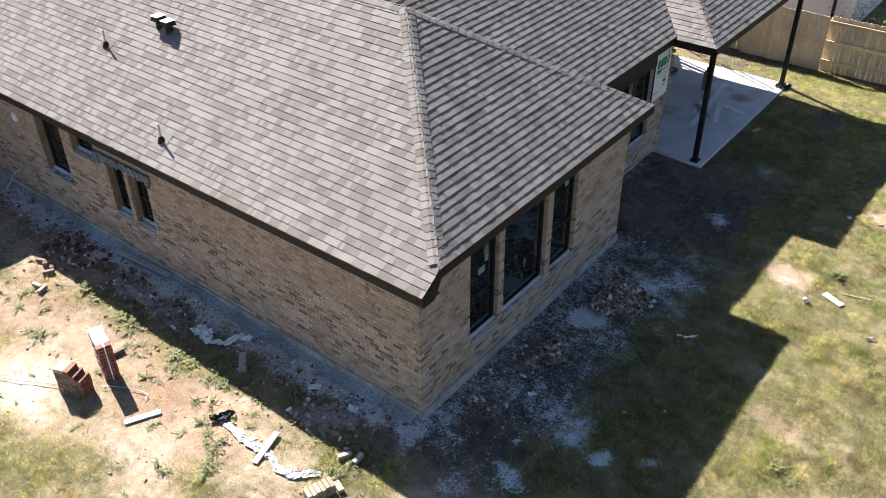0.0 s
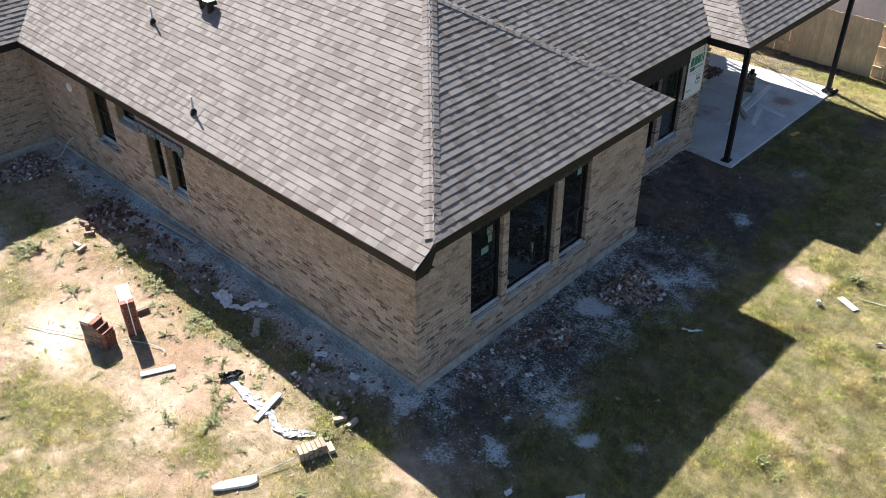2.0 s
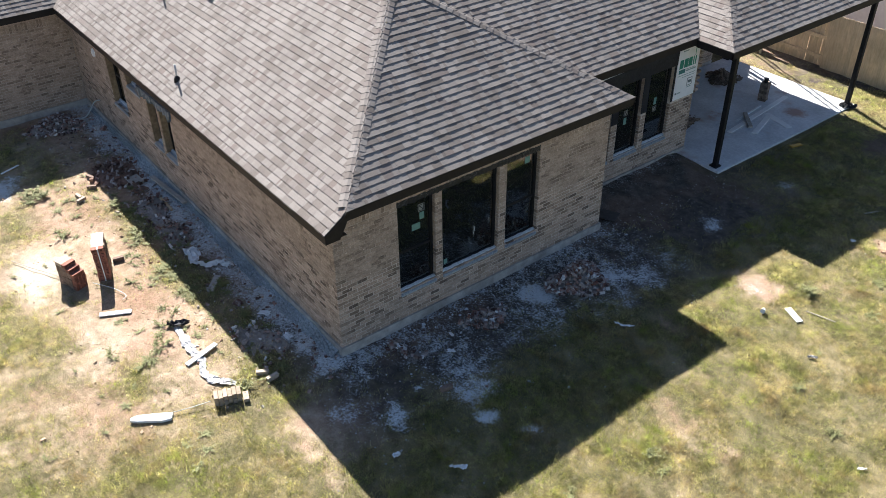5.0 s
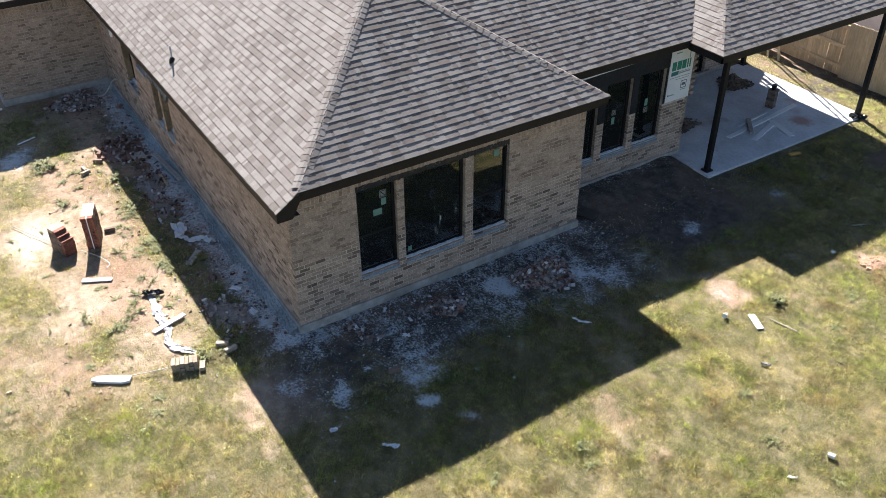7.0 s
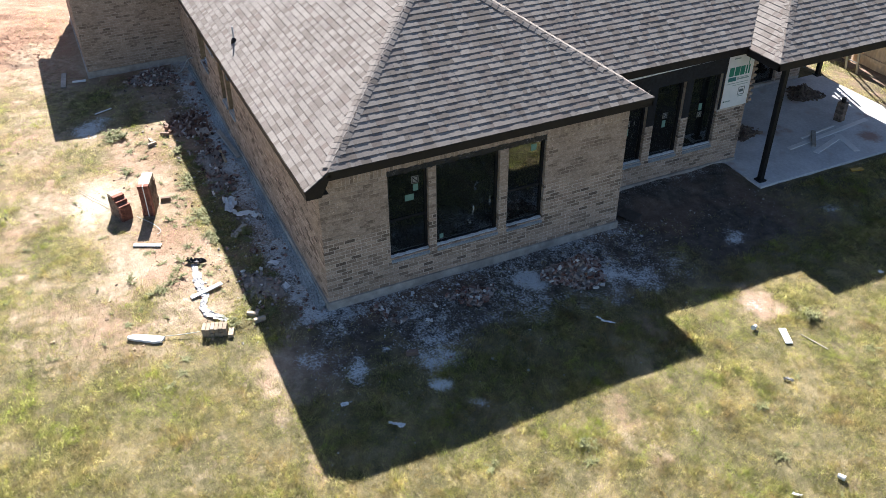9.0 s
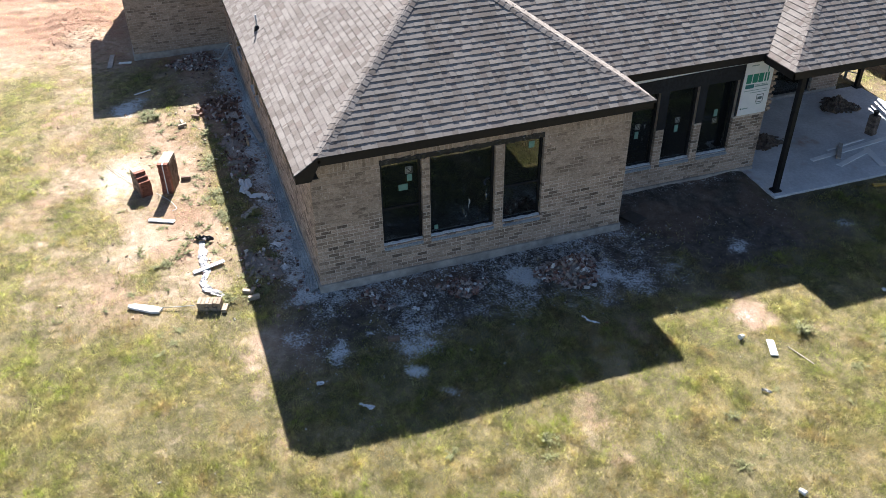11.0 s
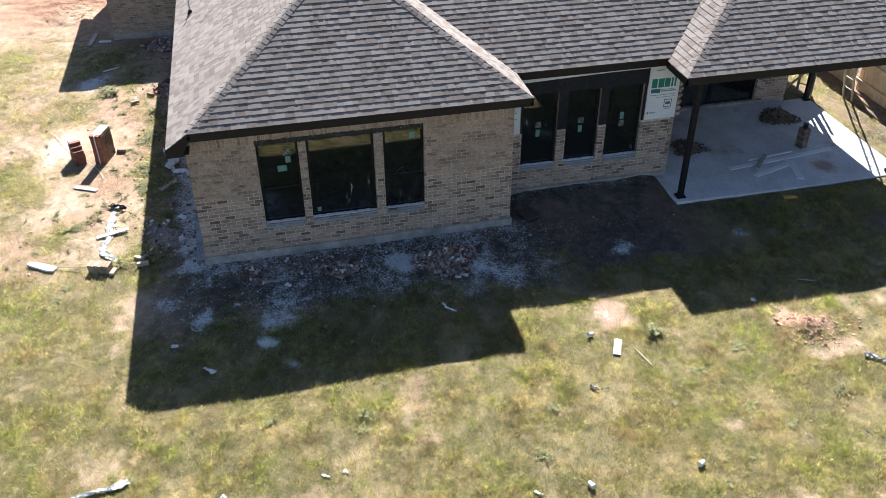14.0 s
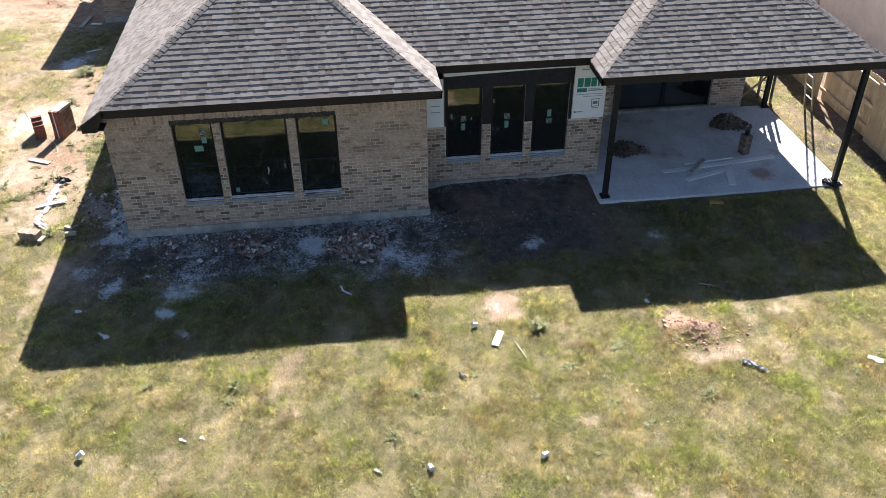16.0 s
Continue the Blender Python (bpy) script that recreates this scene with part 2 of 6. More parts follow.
def glass_material(name, tint, gloss):
    """Clear coated glass with streaks of dried mortar dust on it."""
    n = Nodes(name)
    clear = n.add("BsdfTransparent")
    clear.inputs["Color"].default_value = (*tint, 1)
    shine = n.add("BsdfGlossy")
    shine.inputs["Roughness"].default_value = 0.015
    fresnel = n.add("Fresnel")
    fresnel.inputs["IOR"].default_value = 1.5
    both = n.add("MixShader")
    n.link(n.maths("ADD", fresnel.outputs[0], gloss), both.inputs[0])
    n.link(clear.outputs[0], both.inputs[1])
    n.link(shine.outputs[0], both.inputs[2])
    dirt = n.add("BsdfDiffuse")
    dirt.inputs["Color"].default_value = (0.68, 0.69, 0.68, 1)
    streak = n.maths("MULTIPLY", n.grey(n.noise(5.0, 7.0, 0.8, (1, 1.0, 0.3)), 0.60, 0.70), n.grey(n.noise(1.6, 3.0), 0.42, 0.62))
    drip = n.maths("MULTIPLY", n.grey(n.noise(13.0, 5.0, 0.8, (1, 1.0, 0.08)), 0.64, 0.70), n.grey(n.noise(1.9, 5.0, 0.7), 0.53, 0.6))
    fleck = n.maths("MULTIPLY", n.grey(n.noise(34.0, 3.0, 0.6), 0.73, 0.76), n.grey(n.noise(2.7, 3.0), 0.45, 0.6))
    film = n.maths("ADD", n.maths("MULTIPLY", n.maths("MAXIMUM", n.maths("MAXIMUM", streak, drip), fleck), 0.6), 0.006)
    last = n.add("MixShader")
    n.link(film, last.inputs[0])
    n.link(both.outputs[0], last.inputs[1])
    n.link(dirt.outputs[0], last.inputs[2])
    n.link(last.outputs[0], n.tree.nodes["Material Output"].inputs["Surface"])
    return n.mat


BRICK = brick_material()
MORTAR = mortar_material()
SHINGLE = shingle_material()
# dark asphalt cut edge, its tone also deepening the shadow line under each course
EDGE = surface("cut_shingle_edge", (0.085, 0.077, 0.072), (0.13, 0.118, 0.11), 60.0, 0.95)
FELT = surface("shingle_mat", (0.05, 0.047, 0.045), (0.075, 0.07, 0.066), 60.0, 0.95)
TRIM = surface("dark_trim_paint", (0.016, 0.013, 0.0115), (0.026, 0.0215, 0.019), 9.0, 0.6, 0.1, 0.2, specular=0.3)
BLACK = surface("black_paint", (0.008, 0.008, 0.009), (0.024, 0.024, 0.026), 14.0, 0.5, 0.1, 0.2, specular=0.25)
SOFFIT = surface("soffit_board", (0.05, 0.042, 0.036), (0.08, 0.068, 0.06), 12.0, 0.7)
CONCRETE = concrete_material()
FOOTING = surface("slab_edge_concrete", (0.33, 0.305, 0.28), (0.53, 0.50, 0.465), 7.0, 0.92, 0.6, 0.4)
WRAP = surface("coated_sheathing", (0.80, 0.83, 0.86), (0.88, 0.90, 0.92), 6.0, 0.5, 0.1, 0.1)
GREEN_INK = surface("green_print", (0.02, 0.22, 0.16), (0.03, 0.28, 0.20), 20.0, 0.6, 0.05, 0.1)
GREY_DARK = surface("dark_print", (0.10, 0.14, 0.15), (0.15, 0.20, 0.21), 20.0, 0.6, 0.05, 0.1)
TEAL_INK = surface("teal_print", (0.03, 0.17, 0.18), (0.05, 0.22, 0.23), 20.0, 0.6, 0.05, 0.1)
GREY_INK = surface("grey_print", (0.25, 0.36, 0.36), (0.32, 0.42, 0.42), 20.0, 0.6, 0.05, 0.1)
GLASS = glass_material("window_glass", (0.45, 0.50, 0.48), 0.10)
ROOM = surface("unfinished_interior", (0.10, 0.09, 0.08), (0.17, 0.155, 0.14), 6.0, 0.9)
PLASTIC_FILM = surface("white_plastic", (0.68, 0.70, 0.72), (0.84, 0.85, 0.86), 9.0, 0.45, 0.3, 0.15)
BLACK_FILM = surface("black_plastic", (0.012, 0.014, 0.019), (0.03, 0.034, 0.043), 16.0, 0.5, 0.6, 0.3, specular=0.2)
BLUE_FILM = surface("dusty_flashing", (0.18, 0.22, 0.27), (0.48, 0.53, 0.58), 30.0, 0.5, 0.6, 0.3)
RAW_WOOD = surface("raw_lumber", (0.42, 0.31, 0.19), (0.58, 0.46, 0.30), 10.0, 0.8, 0.3, 0.2, (1, 1, 1), 0.0, 0.15)
GREY_WOOD = surface("weathered_wood", (0.34, 0.31, 0.27), (0.52, 0.48, 0.43), 12.0, 0.85, 0.4, 0.25)
FENCE_WOOD = surface("cedar_fence", (0.60, 0.445, 0.295), (0.80, 0.635, 0.45), 7.0, 0.85, 0.3, 0.25, (3, 3, 0.5), 0.0, 0.14)
METAL = surface("galvanised_metal", (0.42, 0.43, 0.44), (0.56, 0.57, 0.58), 20.0, 0.4, 0.1, 0.2, None, 0.8)
RED_BRICK = surface("red_brick", (0.22, 0.085, 0.06), (0.33, 0.145, 0.105), 25.0, 0.9, 0.5, 0.2, None, 0.0, 0.22)
PALE_BRICK = surface("pale_brick", (0.40, 0.32, 0.25), (0.56, 0.47, 0.38), 25.0, 0.9, 0.5, 0.2, None, 0.0, 0.2)
RUBBLE = rubble_material()
DEBRIS = surface("pale_crumbs", (0.35, 0.34, 0.32), (0.62, 0.60, 0.57), 9.0, 0.95, 0.4, 0.2, None, 0.0, 0.4)
WEED = surface("weed_leaf", (0.13, 0.145, 0.048), (0.26, 0.265, 0.11), 12.0, 0.7, 0.2, 0.2, None, 0.0, 0.35)
STUCCO = surface("pale_wall", (0.76, 0.75, 0.75), (0.84, 0.83, 0.83), 8.0, 0.9, 0.3, 0.12)
GRASS = grass_material()
GROUND = ground_material()

# ---- building blocks ----


class Geo:
    """Corners and faces gathered for one mesh."""

    def __init__(self):
        self.v, self.f = [], []

    def face(self, *pts):
        k = len(self.v)
        self.v.extend(tuple(p) for p in pts)
        self.f.append(tuple(range(k, k + len(pts))))

    def solid(self, low, high):
        """A prism between two loops of the same number of corners."""
        n, k = len(low), len(self.v)
        self.v.extend(tuple(p) for p in low)
        self.v.extend(tuple(p) for p in high)
        self.f.append(tuple(k + n - 1 - i for i in range(n)))
        self.f.append(tuple(k + n + i for i in range(n)))
        for i in range(n):
            j = (i + 1) % n
            self.f.append((k + i, k + j, k + n + j, k + n + i))

    def box(self, x0, x1, y0, y1, z0, z1, m=None):
        low = [(x0, y0, z0), (x1, y0, z0), (x1, y1, z0), (x0, y1, z0)]
        high = [(x, y, z1) for x, y, _ in low]
        if m is not None:
            low, high = [m @ Vector(p) for p in low], [m @ Vector(p) for p in high]
        self.solid(low, high)

    def beam(self, a, b, w, h, up=(0, 0, 1)):
        """A bar of width w and height h from a to b."""
        a, b = Vector(a), Vector(b)
        d = (b - a).normalized()
        s = d.cross(Vector(up))
        s = (s if s.length > 1e-4 else d.cross(Vector((0, 1, 0)))).normalized()
        t = s.cross(d)
        ring = [(-w / 2, -h / 2), (w / 2, -h / 2), (w / 2, h / 2), (-w / 2, h / 2)]
        self.solid([a + s * p + t * q for p, q in ring], [b + s * p + t * q for p, q in ring])

    def tube(self, pts, r, sides=8):
        pts = [Vector(p) for p in pts]
        k, n = len(self.v), len(pts)
        for i, p in enumerate(pts):
            d = (pts[min(i + 1, n - 1)] - pts[max(i - 1, 0)]).normalized()
            s = d.cross(Vector((0, 0, 1)))
            s = (s if s.length > 1e-3 else d.cross(Vector((0, 1, 0)))).normalized()
            t = s.cross(d)
            rad = r[i] if isinstance(r, (list, tuple)) else r
            for a in range(sides):
                ang = 2 * math.pi * a / sides
                self.v.append(tuple(p + (s * math.cos(ang) + t * math.sin(ang)) * rad))
        for i in range(n - 1):
            for a in range(sides):
                b = (a + 1) % sides
                self.f.append((k + i * sides + a, k + i * sides + b, k + (i + 1) * sides + b, k + (i + 1) * sides + a))
        self.f.append(tuple(k + a for a in range(sides))[::-1])
        self.f.append(tuple(k + (n - 1) * sides + a for a in range(sides)))

    def mesh(self, name, material, smooth=False):
        me = bpy.data.meshes.new(name)
        me.from_pydata(self.v, [], self.f)
        me.update()
        bm = bmesh.new()
        bm.from_mesh(me)
        bmesh.ops.recalc_face_normals(bm, faces=bm.faces)
        bm.to_mesh(me)
        bm.free()
        me.materials.append(material)
        if smooth:
            me.polygons.foreach_set("use_smooth", [True] * len(me.polygons))
        return me


def part(name, geo, material, parent=None, label="", smooth=False, bevel=0.0):
    ob = new(name, geo.mesh(name, material, smooth))
    ob.parent = parent
    if bevel:
        mod = ob.modifiers.new("bevel", "BEVEL")
        mod.width, mod.segments, mod.limit_method = bevel, 2, "ANGLE"
    if label:
        tagged(ob, label)
    return ob


def thing(name, label, category, group="", kind="", at=(0, 0, 0), turn=0.0):
    ob = new(name)
    ob.matrix_world = pose(*at, 0, 0, turn)
    return tagged(ob, label, category, group, kind)


def single(name, geo, material, label, category, group="", kind="", at=(0, 0, 0), turn=0.0, smooth=False):
    ob = new(name, geo.mesh(name, material, smooth))
    ob.matrix_world = pose(*at, 0, 0, turn)
    return tagged(ob, label, category, group, kind)


def speckle(x, y, seed=0):
    """Smooth value noise of arrays x, y, 0 to 1."""
    x, y = np.asarray(x, float), np.asarray(y, float)
    xi, yi = np.floor(x).astype(np.int64), np.floor(y).astype(np.int64)
    fx, fy = x - xi, y - yi
    fx, fy = fx * fx * (3 - 2 * fx), fy * fy * (3 - 2 * fy)

    def corner(a, b):
        h = (a * 374761393 + b * 668265263 + seed * 974711) & 0x7FFFFFFF
        h = ((h ^ (h >> 13)) * 1274126177) & 0x7FFFFFFF
        return ((h ^ (h >> 16)) & 0xFFFF) / 65535.0

    top = corner(xi, yi) * (1 - fx) + corner(xi + 1, yi) * fx
    low = corner(xi, yi + 1) * (1 - fx) + corner(xi + 1, yi + 1) * fx
    return top * (1 - fy) + low * fy


def cloud(x, y, scale, seed=0, octaves=4):
    total, weight, amp = 0.0, 0.0, 1.0
    for o in range(octaves):
        total = total + amp * speckle(np.asarray(x) * scale * 2**o + 17 * o, np.asarray(y) * scale * 2**o - 9 * o, seed + o)
        weight += amp
        amp *= 0.55
    return total / weight


def ramp01(a, lo, hi):
    t = np.clip((a - lo) / (hi - lo), 0, 1)
    return t * t * (3 - 2 * t)


# ---- plan (metres) ----
PITCH = 0.65
FRONT_X, SIDE_Y, WING_Y = -6.42, 7.51, 13.92     # brick faces of the bedroom wing
REAR_X, REAR_END = -7.53, 18.03                  # brick face behind the wing, and where it turns into the porch
PORCH_X = -10.42                                 # back wall of the porch
LEFT_X, LEFT_END = -19.42, 4.70                  # garage wing
RIDGE_Y, RIDGE_Z = 10.91, 5.232
EAVE_FRONT, EAVE_SIDE, EAVE_WING = -6.10, 7.215, 14.19
EAVE_REAR, EAVE_PORCH, EAVE_PORCH_SIDE, EAVE_FAR = -7.28, -6.316, 17.52, 23.80
EAVE_LEFT, EAVE_LEFT_END = -19.12, 4.50

# ---- roof ----
house = thing("house", "single-storey brick house under construction with a grey-brown shingle roof", "house")
EAVE_Z, LOW_Z, PORCH_Z = 3.10, 2.83, 3.06
HIP = 3.28                       # run from the wing's eave to its ridge
RUN = 0.132 / math.hypot(1, PITCH)
TILTED = math.hypot(1, PITCH)
FASCIA = 0.15


def plane(origin, along, inward, z):
    """A roof plane: u runs along the eave, v level into the house, w out of the slope."""
    o, a, i = Vector((*origin, z)), Vector((*along, 0)), Vector((*inward, 0))
    up = i + Vector((0, 0, PITCH))
    out = (Vector((0, 0, 1)) - i * PITCH) / TILTED
    return lambda u, v, w=0.0: o + a * u + up * v + out * w


def span(poly, v):
    us = []
    for (u0, v0), (u1, v1) in zip(poly, poly[1:] + poly[:1]):
        if (v0 - v) * (v1 - v) < 0:
            us.append(u0 + (u1 - u0) * (v - v0) / (v1 - v0))
    return (min(us), max(us)) if len(us) > 1 else None


TAB_WIDTHS = (0.05, 0.08, 0.11, 0.14, 0.18, 0.24)
TAB_MESHES = {}


def tab_mesh(width, thick):
    key = (width, thick)
    if key not in TAB_MESHES:
        g = Geo()
        d = 0.138
        g.solid([(0.0004, 0, 0), (width - 0.0004, 0, 0), (width - 0.0004, d, -0.002), (0.0004, d, -0.002)],
                [(0.0004, 0, thick), (width - 0.0004, 0, thick), (width - 0.0004, d, 0.001), (0.0004, d, 0.001)])
        TAB_MESHES[key] = me = g.mesh("shingle", SHINGLE)
        me.materials.append(EDGE)
        for poly in me.polygons:
            if poly.normal.y < -0.9:
                poly.material_index = 1
    return TAB_MESHES[key]


def roof_slope(at, poly, seed, singles=0):
    """Deck and laminated shingles, course by course; the first few hundred whole tabs are pieces of their own."""
    rng = random.Random(seed)
    deck = Geo()
    deck.solid([at(u, v, -0.10) for u, v in poly], [at(u, v, -0.003) for u, v in poly])
    slope = part("roof_slope", deck, FELT, house)
    rest, left = Geo(), singles
    top = max(v for _, v in poly)
    a, b = at(0, 0), at(1, 0)
    u_way = (b - a).normalized()
    v_way = (at(0, 1) - a).normalized()
    w_way = at(0, 0, 1) - a
    for k in range(int(top / RUN) + 1):
        v0, v1 = k * RUN, min((k + 1) * RUN, top)
        low, high = span(poly, v0 + 1e-4), span(poly, v1 - 1e-4)
        if not low or not high:
            continue
        u = min(low[0], high[0]) - rng.random() * 0.3
        thick_now = True
        while u < max(low[1], high[1]):
            width = rng.choice(TAB_WIDTHS)
            thick = 0.0118 if thick_now else 0.0084
            if rng.random() < 0.8:
                thick_now = not thick_now
            p0, p1 = min(max(u, low[0]), low[1]), max(min(u + width, low[1]), low[0])
            q0, q1 = min(max(u, high[0]), high[1]), max(min(u + width, high[1]), high[0])
            whole = p0 == u and q0 == u and p1 == u + width and q1 == u + width
            lift = rng.uniform(-0.0008, 0.0012)
            if whole and left > 0:
                left -= 1
                ob = new("shingle", tab_mesh(width, thick))
                o = at(u, v0)
                ob.matrix_world = Matrix(((u_way.x, v_way.x, w_way.x, o.x), (u_way.y, v_way.y, w_way.y, o.y), (u_way.z, v_way.z, w_way.z, o.z), (0, 0, 0, 1)))
                ob.parent = slope
            elif p1 - p0 > 0.004 or q1 - q0 > 0.004:
                t = thick + lift
                ve = v1 + 0.006
                gp, gq = min(0.0004, (p1 - p0) / 2), min(0.0004, (q1 - q0) / 2)
                f0, f1 = at(p0 + gp, v0), at(p1 - gp, v0)
                h0, h1 = at(p0 + gp, v0, t), at(p1 - gp, v0, t)
                e0, e1 = at(q0 + gq, ve, 0.001), at(q1 - gq, ve, 0.001)
                n = len(rest.v)
                rest.v.extend(tuple(p) for p in (f0, f1, h0, h1, e0, e1))
                rest.f.extend([(n + 2, n + 3, n + 5, n + 4), (n, n + 1, n + 3, n + 2), (n, n + 2, n + 4), (n + 1, n + 5, n + 3)])
            u += width
    joined = tagged(part("shingles", rest, SHINGLE, slope), kind="stuff")
    joined.data.materials.append(EDGE)
    for poly in joined.data.polygons:
        if abs(poly.normal.dot(v_way)) > 0.9:
            poly.material_index = 1
    return slope


def caps(a, b, out_a, out_b, lift=0.012):
    """Folded cap shingles from a up to b, bent over two slopes whose level outward ways are out_a and out_b."""
    a, b = Vector(a), Vector(b)
    way = (b - a).normalized()
    if abs(way.z) > 0.1:
        a = a + way * 0.10
    count = int((b - a).length / 0.135)
    step = (b - a) / count
    up = Vector((0, 0, 1))
    sides = []
    for o in (out_a, out_b):
        n = (up + Vector((*o, 0)) * PITCH).normalized()
        s = way.cross(n).normalized()
        sides.append((s if s.z < 0 or s.dot(Vector((*o, 0))) > 0 and s.z <= 1e-6 else -s, n))
    (sa, na), (sb, nb) = sides
    mid = (na + nb).normalized()
    g = Geo()
    for d, t in ((0.0, 0.0085), (step.length * 1.1, 0.003)):
        for s, n, w in ((sa, na, 0.14), (sa, mid, 0.05), (sb, mid, 0.05), (sb, nb, 0.14)):
            g.v.append(tuple(way * d + s * w + n * t))
    for i in range(3):
        g.f.append((i, i + 1, i + 5, i + 4))
    for s, n, w in ((sa, na, 0.14), (sa, mid, 0.05), (sb, mid, 0.05), (sb, nb, 0.14)):
        g.v.append(tuple(s * w - n * 0.002))
    for i in range(3):
        g.f.append((8 + i, 9 + i, i + 1, i))
    g.f.append((8, 0, 4))
    g.f.append((11, 7, 3))
    me = g.mesh("ridge_cap", SHINGLE)
    for i in range(count):
        ob = new("ridge_cap", me)
        ob.matrix_world = Matrix.Translation(a + step * i + mid * lift) @ Matrix.Rotation(random.uniform(-0.01, 0.01), 4, mid)
        ob.parent = house


M_TOP = 7.02
x0, y0 = EAVE_FRONT, EAVE_SIDE
hip_low = RIDGE_Y - HIP                                   # 7.63
APEX = (x0 - HIP, RIDGE_Y)
JOIN = EAVE_REAR - (RIDGE_Z - EAVE_Z) / PITCH             # where the wing's ridge meets the rear slope
KX = EAVE_REAR - M_TOP
# wing, front
roof_slope(plane((x0, 0), (0, 1), (-1, 0), EAVE_Z), [(hip_low, 0), (EAVE_WING, 0), (RIDGE_Y, HIP)], 1, 300)
# long side, from the corner to the garage wing
run_up = RIDGE_Y - y0
roof_slope(plane((0, y0), (1, 0), (0, 1), LOW_Z),
           [(EAVE_LEFT, 0), (x0, 0), (x0, hip_low - y0), (APEX[0], run_up), (JOIN, run_up), (KX, run_up + JOIN - KX), (-23.0, 3.88)], 2)
# wing, far side
roof_slope(plane((0, EAVE_WING), (-1, 0), (0, -1), EAVE_Z), [(-x0, 0), (-EAVE_REAR, 0), (-JOIN, HIP), (-APEX[0], HIP)], 3)
# behind the wing
v1, v2 = -JOIN + EAVE_REAR, 3.15
roof_slope(plane((EAVE_REAR, 0), (0, 1), (-1, 0), EAVE_Z),
           [(EAVE_WING, 0), (17.58, 0), (17.58 + v2, v2), (20.73 - (M_TOP - v2), M_TOP), (RIDGE_Y + M_TOP - v1, M_TOP), (RIDGE_Y, v1)], 4)
# porch
roof_slope(plane((0, EAVE_PORCH_SIDE), (1, 0), (0, 1), PORCH_Z), [(EAVE_REAR, 0), (EAVE_PORCH, 0), (EAVE_PORCH - 3.21, 3.21), (-10.43, 3.21), (EAVE_REAR, 0.06)], 5)
roof_slope(plane((EAVE_PORCH, 0), (0, 1), (-1, 0), PORCH_Z), [(EAVE_PORCH_SIDE, 0), (EAVE_FAR, 0), (20.73, 3.21)], 6)
roof_slope(plane((0, EAVE_FAR), (-1, 0), (0, -1), PORCH_Z), [(-EAVE_PORCH, 0), (12.6, 0), (12.6, -0.7), (24.0, -0.7), (14.3, 6.94), (10.43, 3.07), (-EAVE_PORCH + 3.21, 3.07)], 7)
# garage wing
roof_slope(plane((EAVE_LEFT, 0), (0, 1), (-1, 0), LOW_Z), [(EAVE_LEFT_END, 0), (EAVE_SIDE, 0), (EAVE_SIDE + 3.88, 3.88), (EAVE_LEFT_END + 3.88, 3.88)], 8)
roof_slope(plane((0, EAVE_LEFT_END), (1, 0), (0, 1), LOW_Z), [(-27.0, 0.95), (-24.6, 0.95), (-24.6, 0), (EAVE_LEFT, 0), (-23.0, 3.88), (-23.1, 3.88)], 9)
# the street side, out of sight
g = Geo()
g.face((-23.0, 11.1, 5.35), (KX, 14.65, 7.66), (KX, 16.86, 7.66), (-24.0, 23.94, 3.06), (-24.5, 12.0, 2.8))
g.face((-23.0, 8.4, 5.35), (-23.0, 11.1, 5.35), (-27.0, 11.1, 2.8), (-27.0, 5.45, 3.4))
part("roof_slope", g, SHINGLE, house)

wz = RIDGE_Z
EAST, SOUTH, NORTH = (1, 0), (0, -1), (0, 1)
caps((x0 - 0.02, hip_low - 0.02, EAVE_Z), (*APEX, wz), EAST, SOUTH)
caps((x0 - 0.02, EAVE_WING - 0.02, EAVE_Z), (*APEX, wz), EAST, NORTH)
caps((JOIN, RIDGE_Y, wz), (*APEX, wz), SOUTH, NORTH)
caps((JOIN, RIDGE_Y, wz), (KX, 14.65, 7.66), EAST, SOUTH)
caps((EAVE_PORCH - 0.02, EAVE_PORCH_SIDE + 0.02, PORCH_Z), (EAVE_PORCH - 3.21, 20.73, 5.146), EAST, SOUTH)
caps((EAVE_PORCH - 0.02, EAVE_FAR - 0.02, PORCH_Z), (EAVE_PORCH - 3.21, 20.73, 5.146), EAST, NORTH)
caps((EAVE_LEFT - 0.02, EAVE_LEFT_END + 0.02, LOW_Z), (-23.0, EAVE_LEFT_END + 3.88, 5.35), EAST, SOUTH)


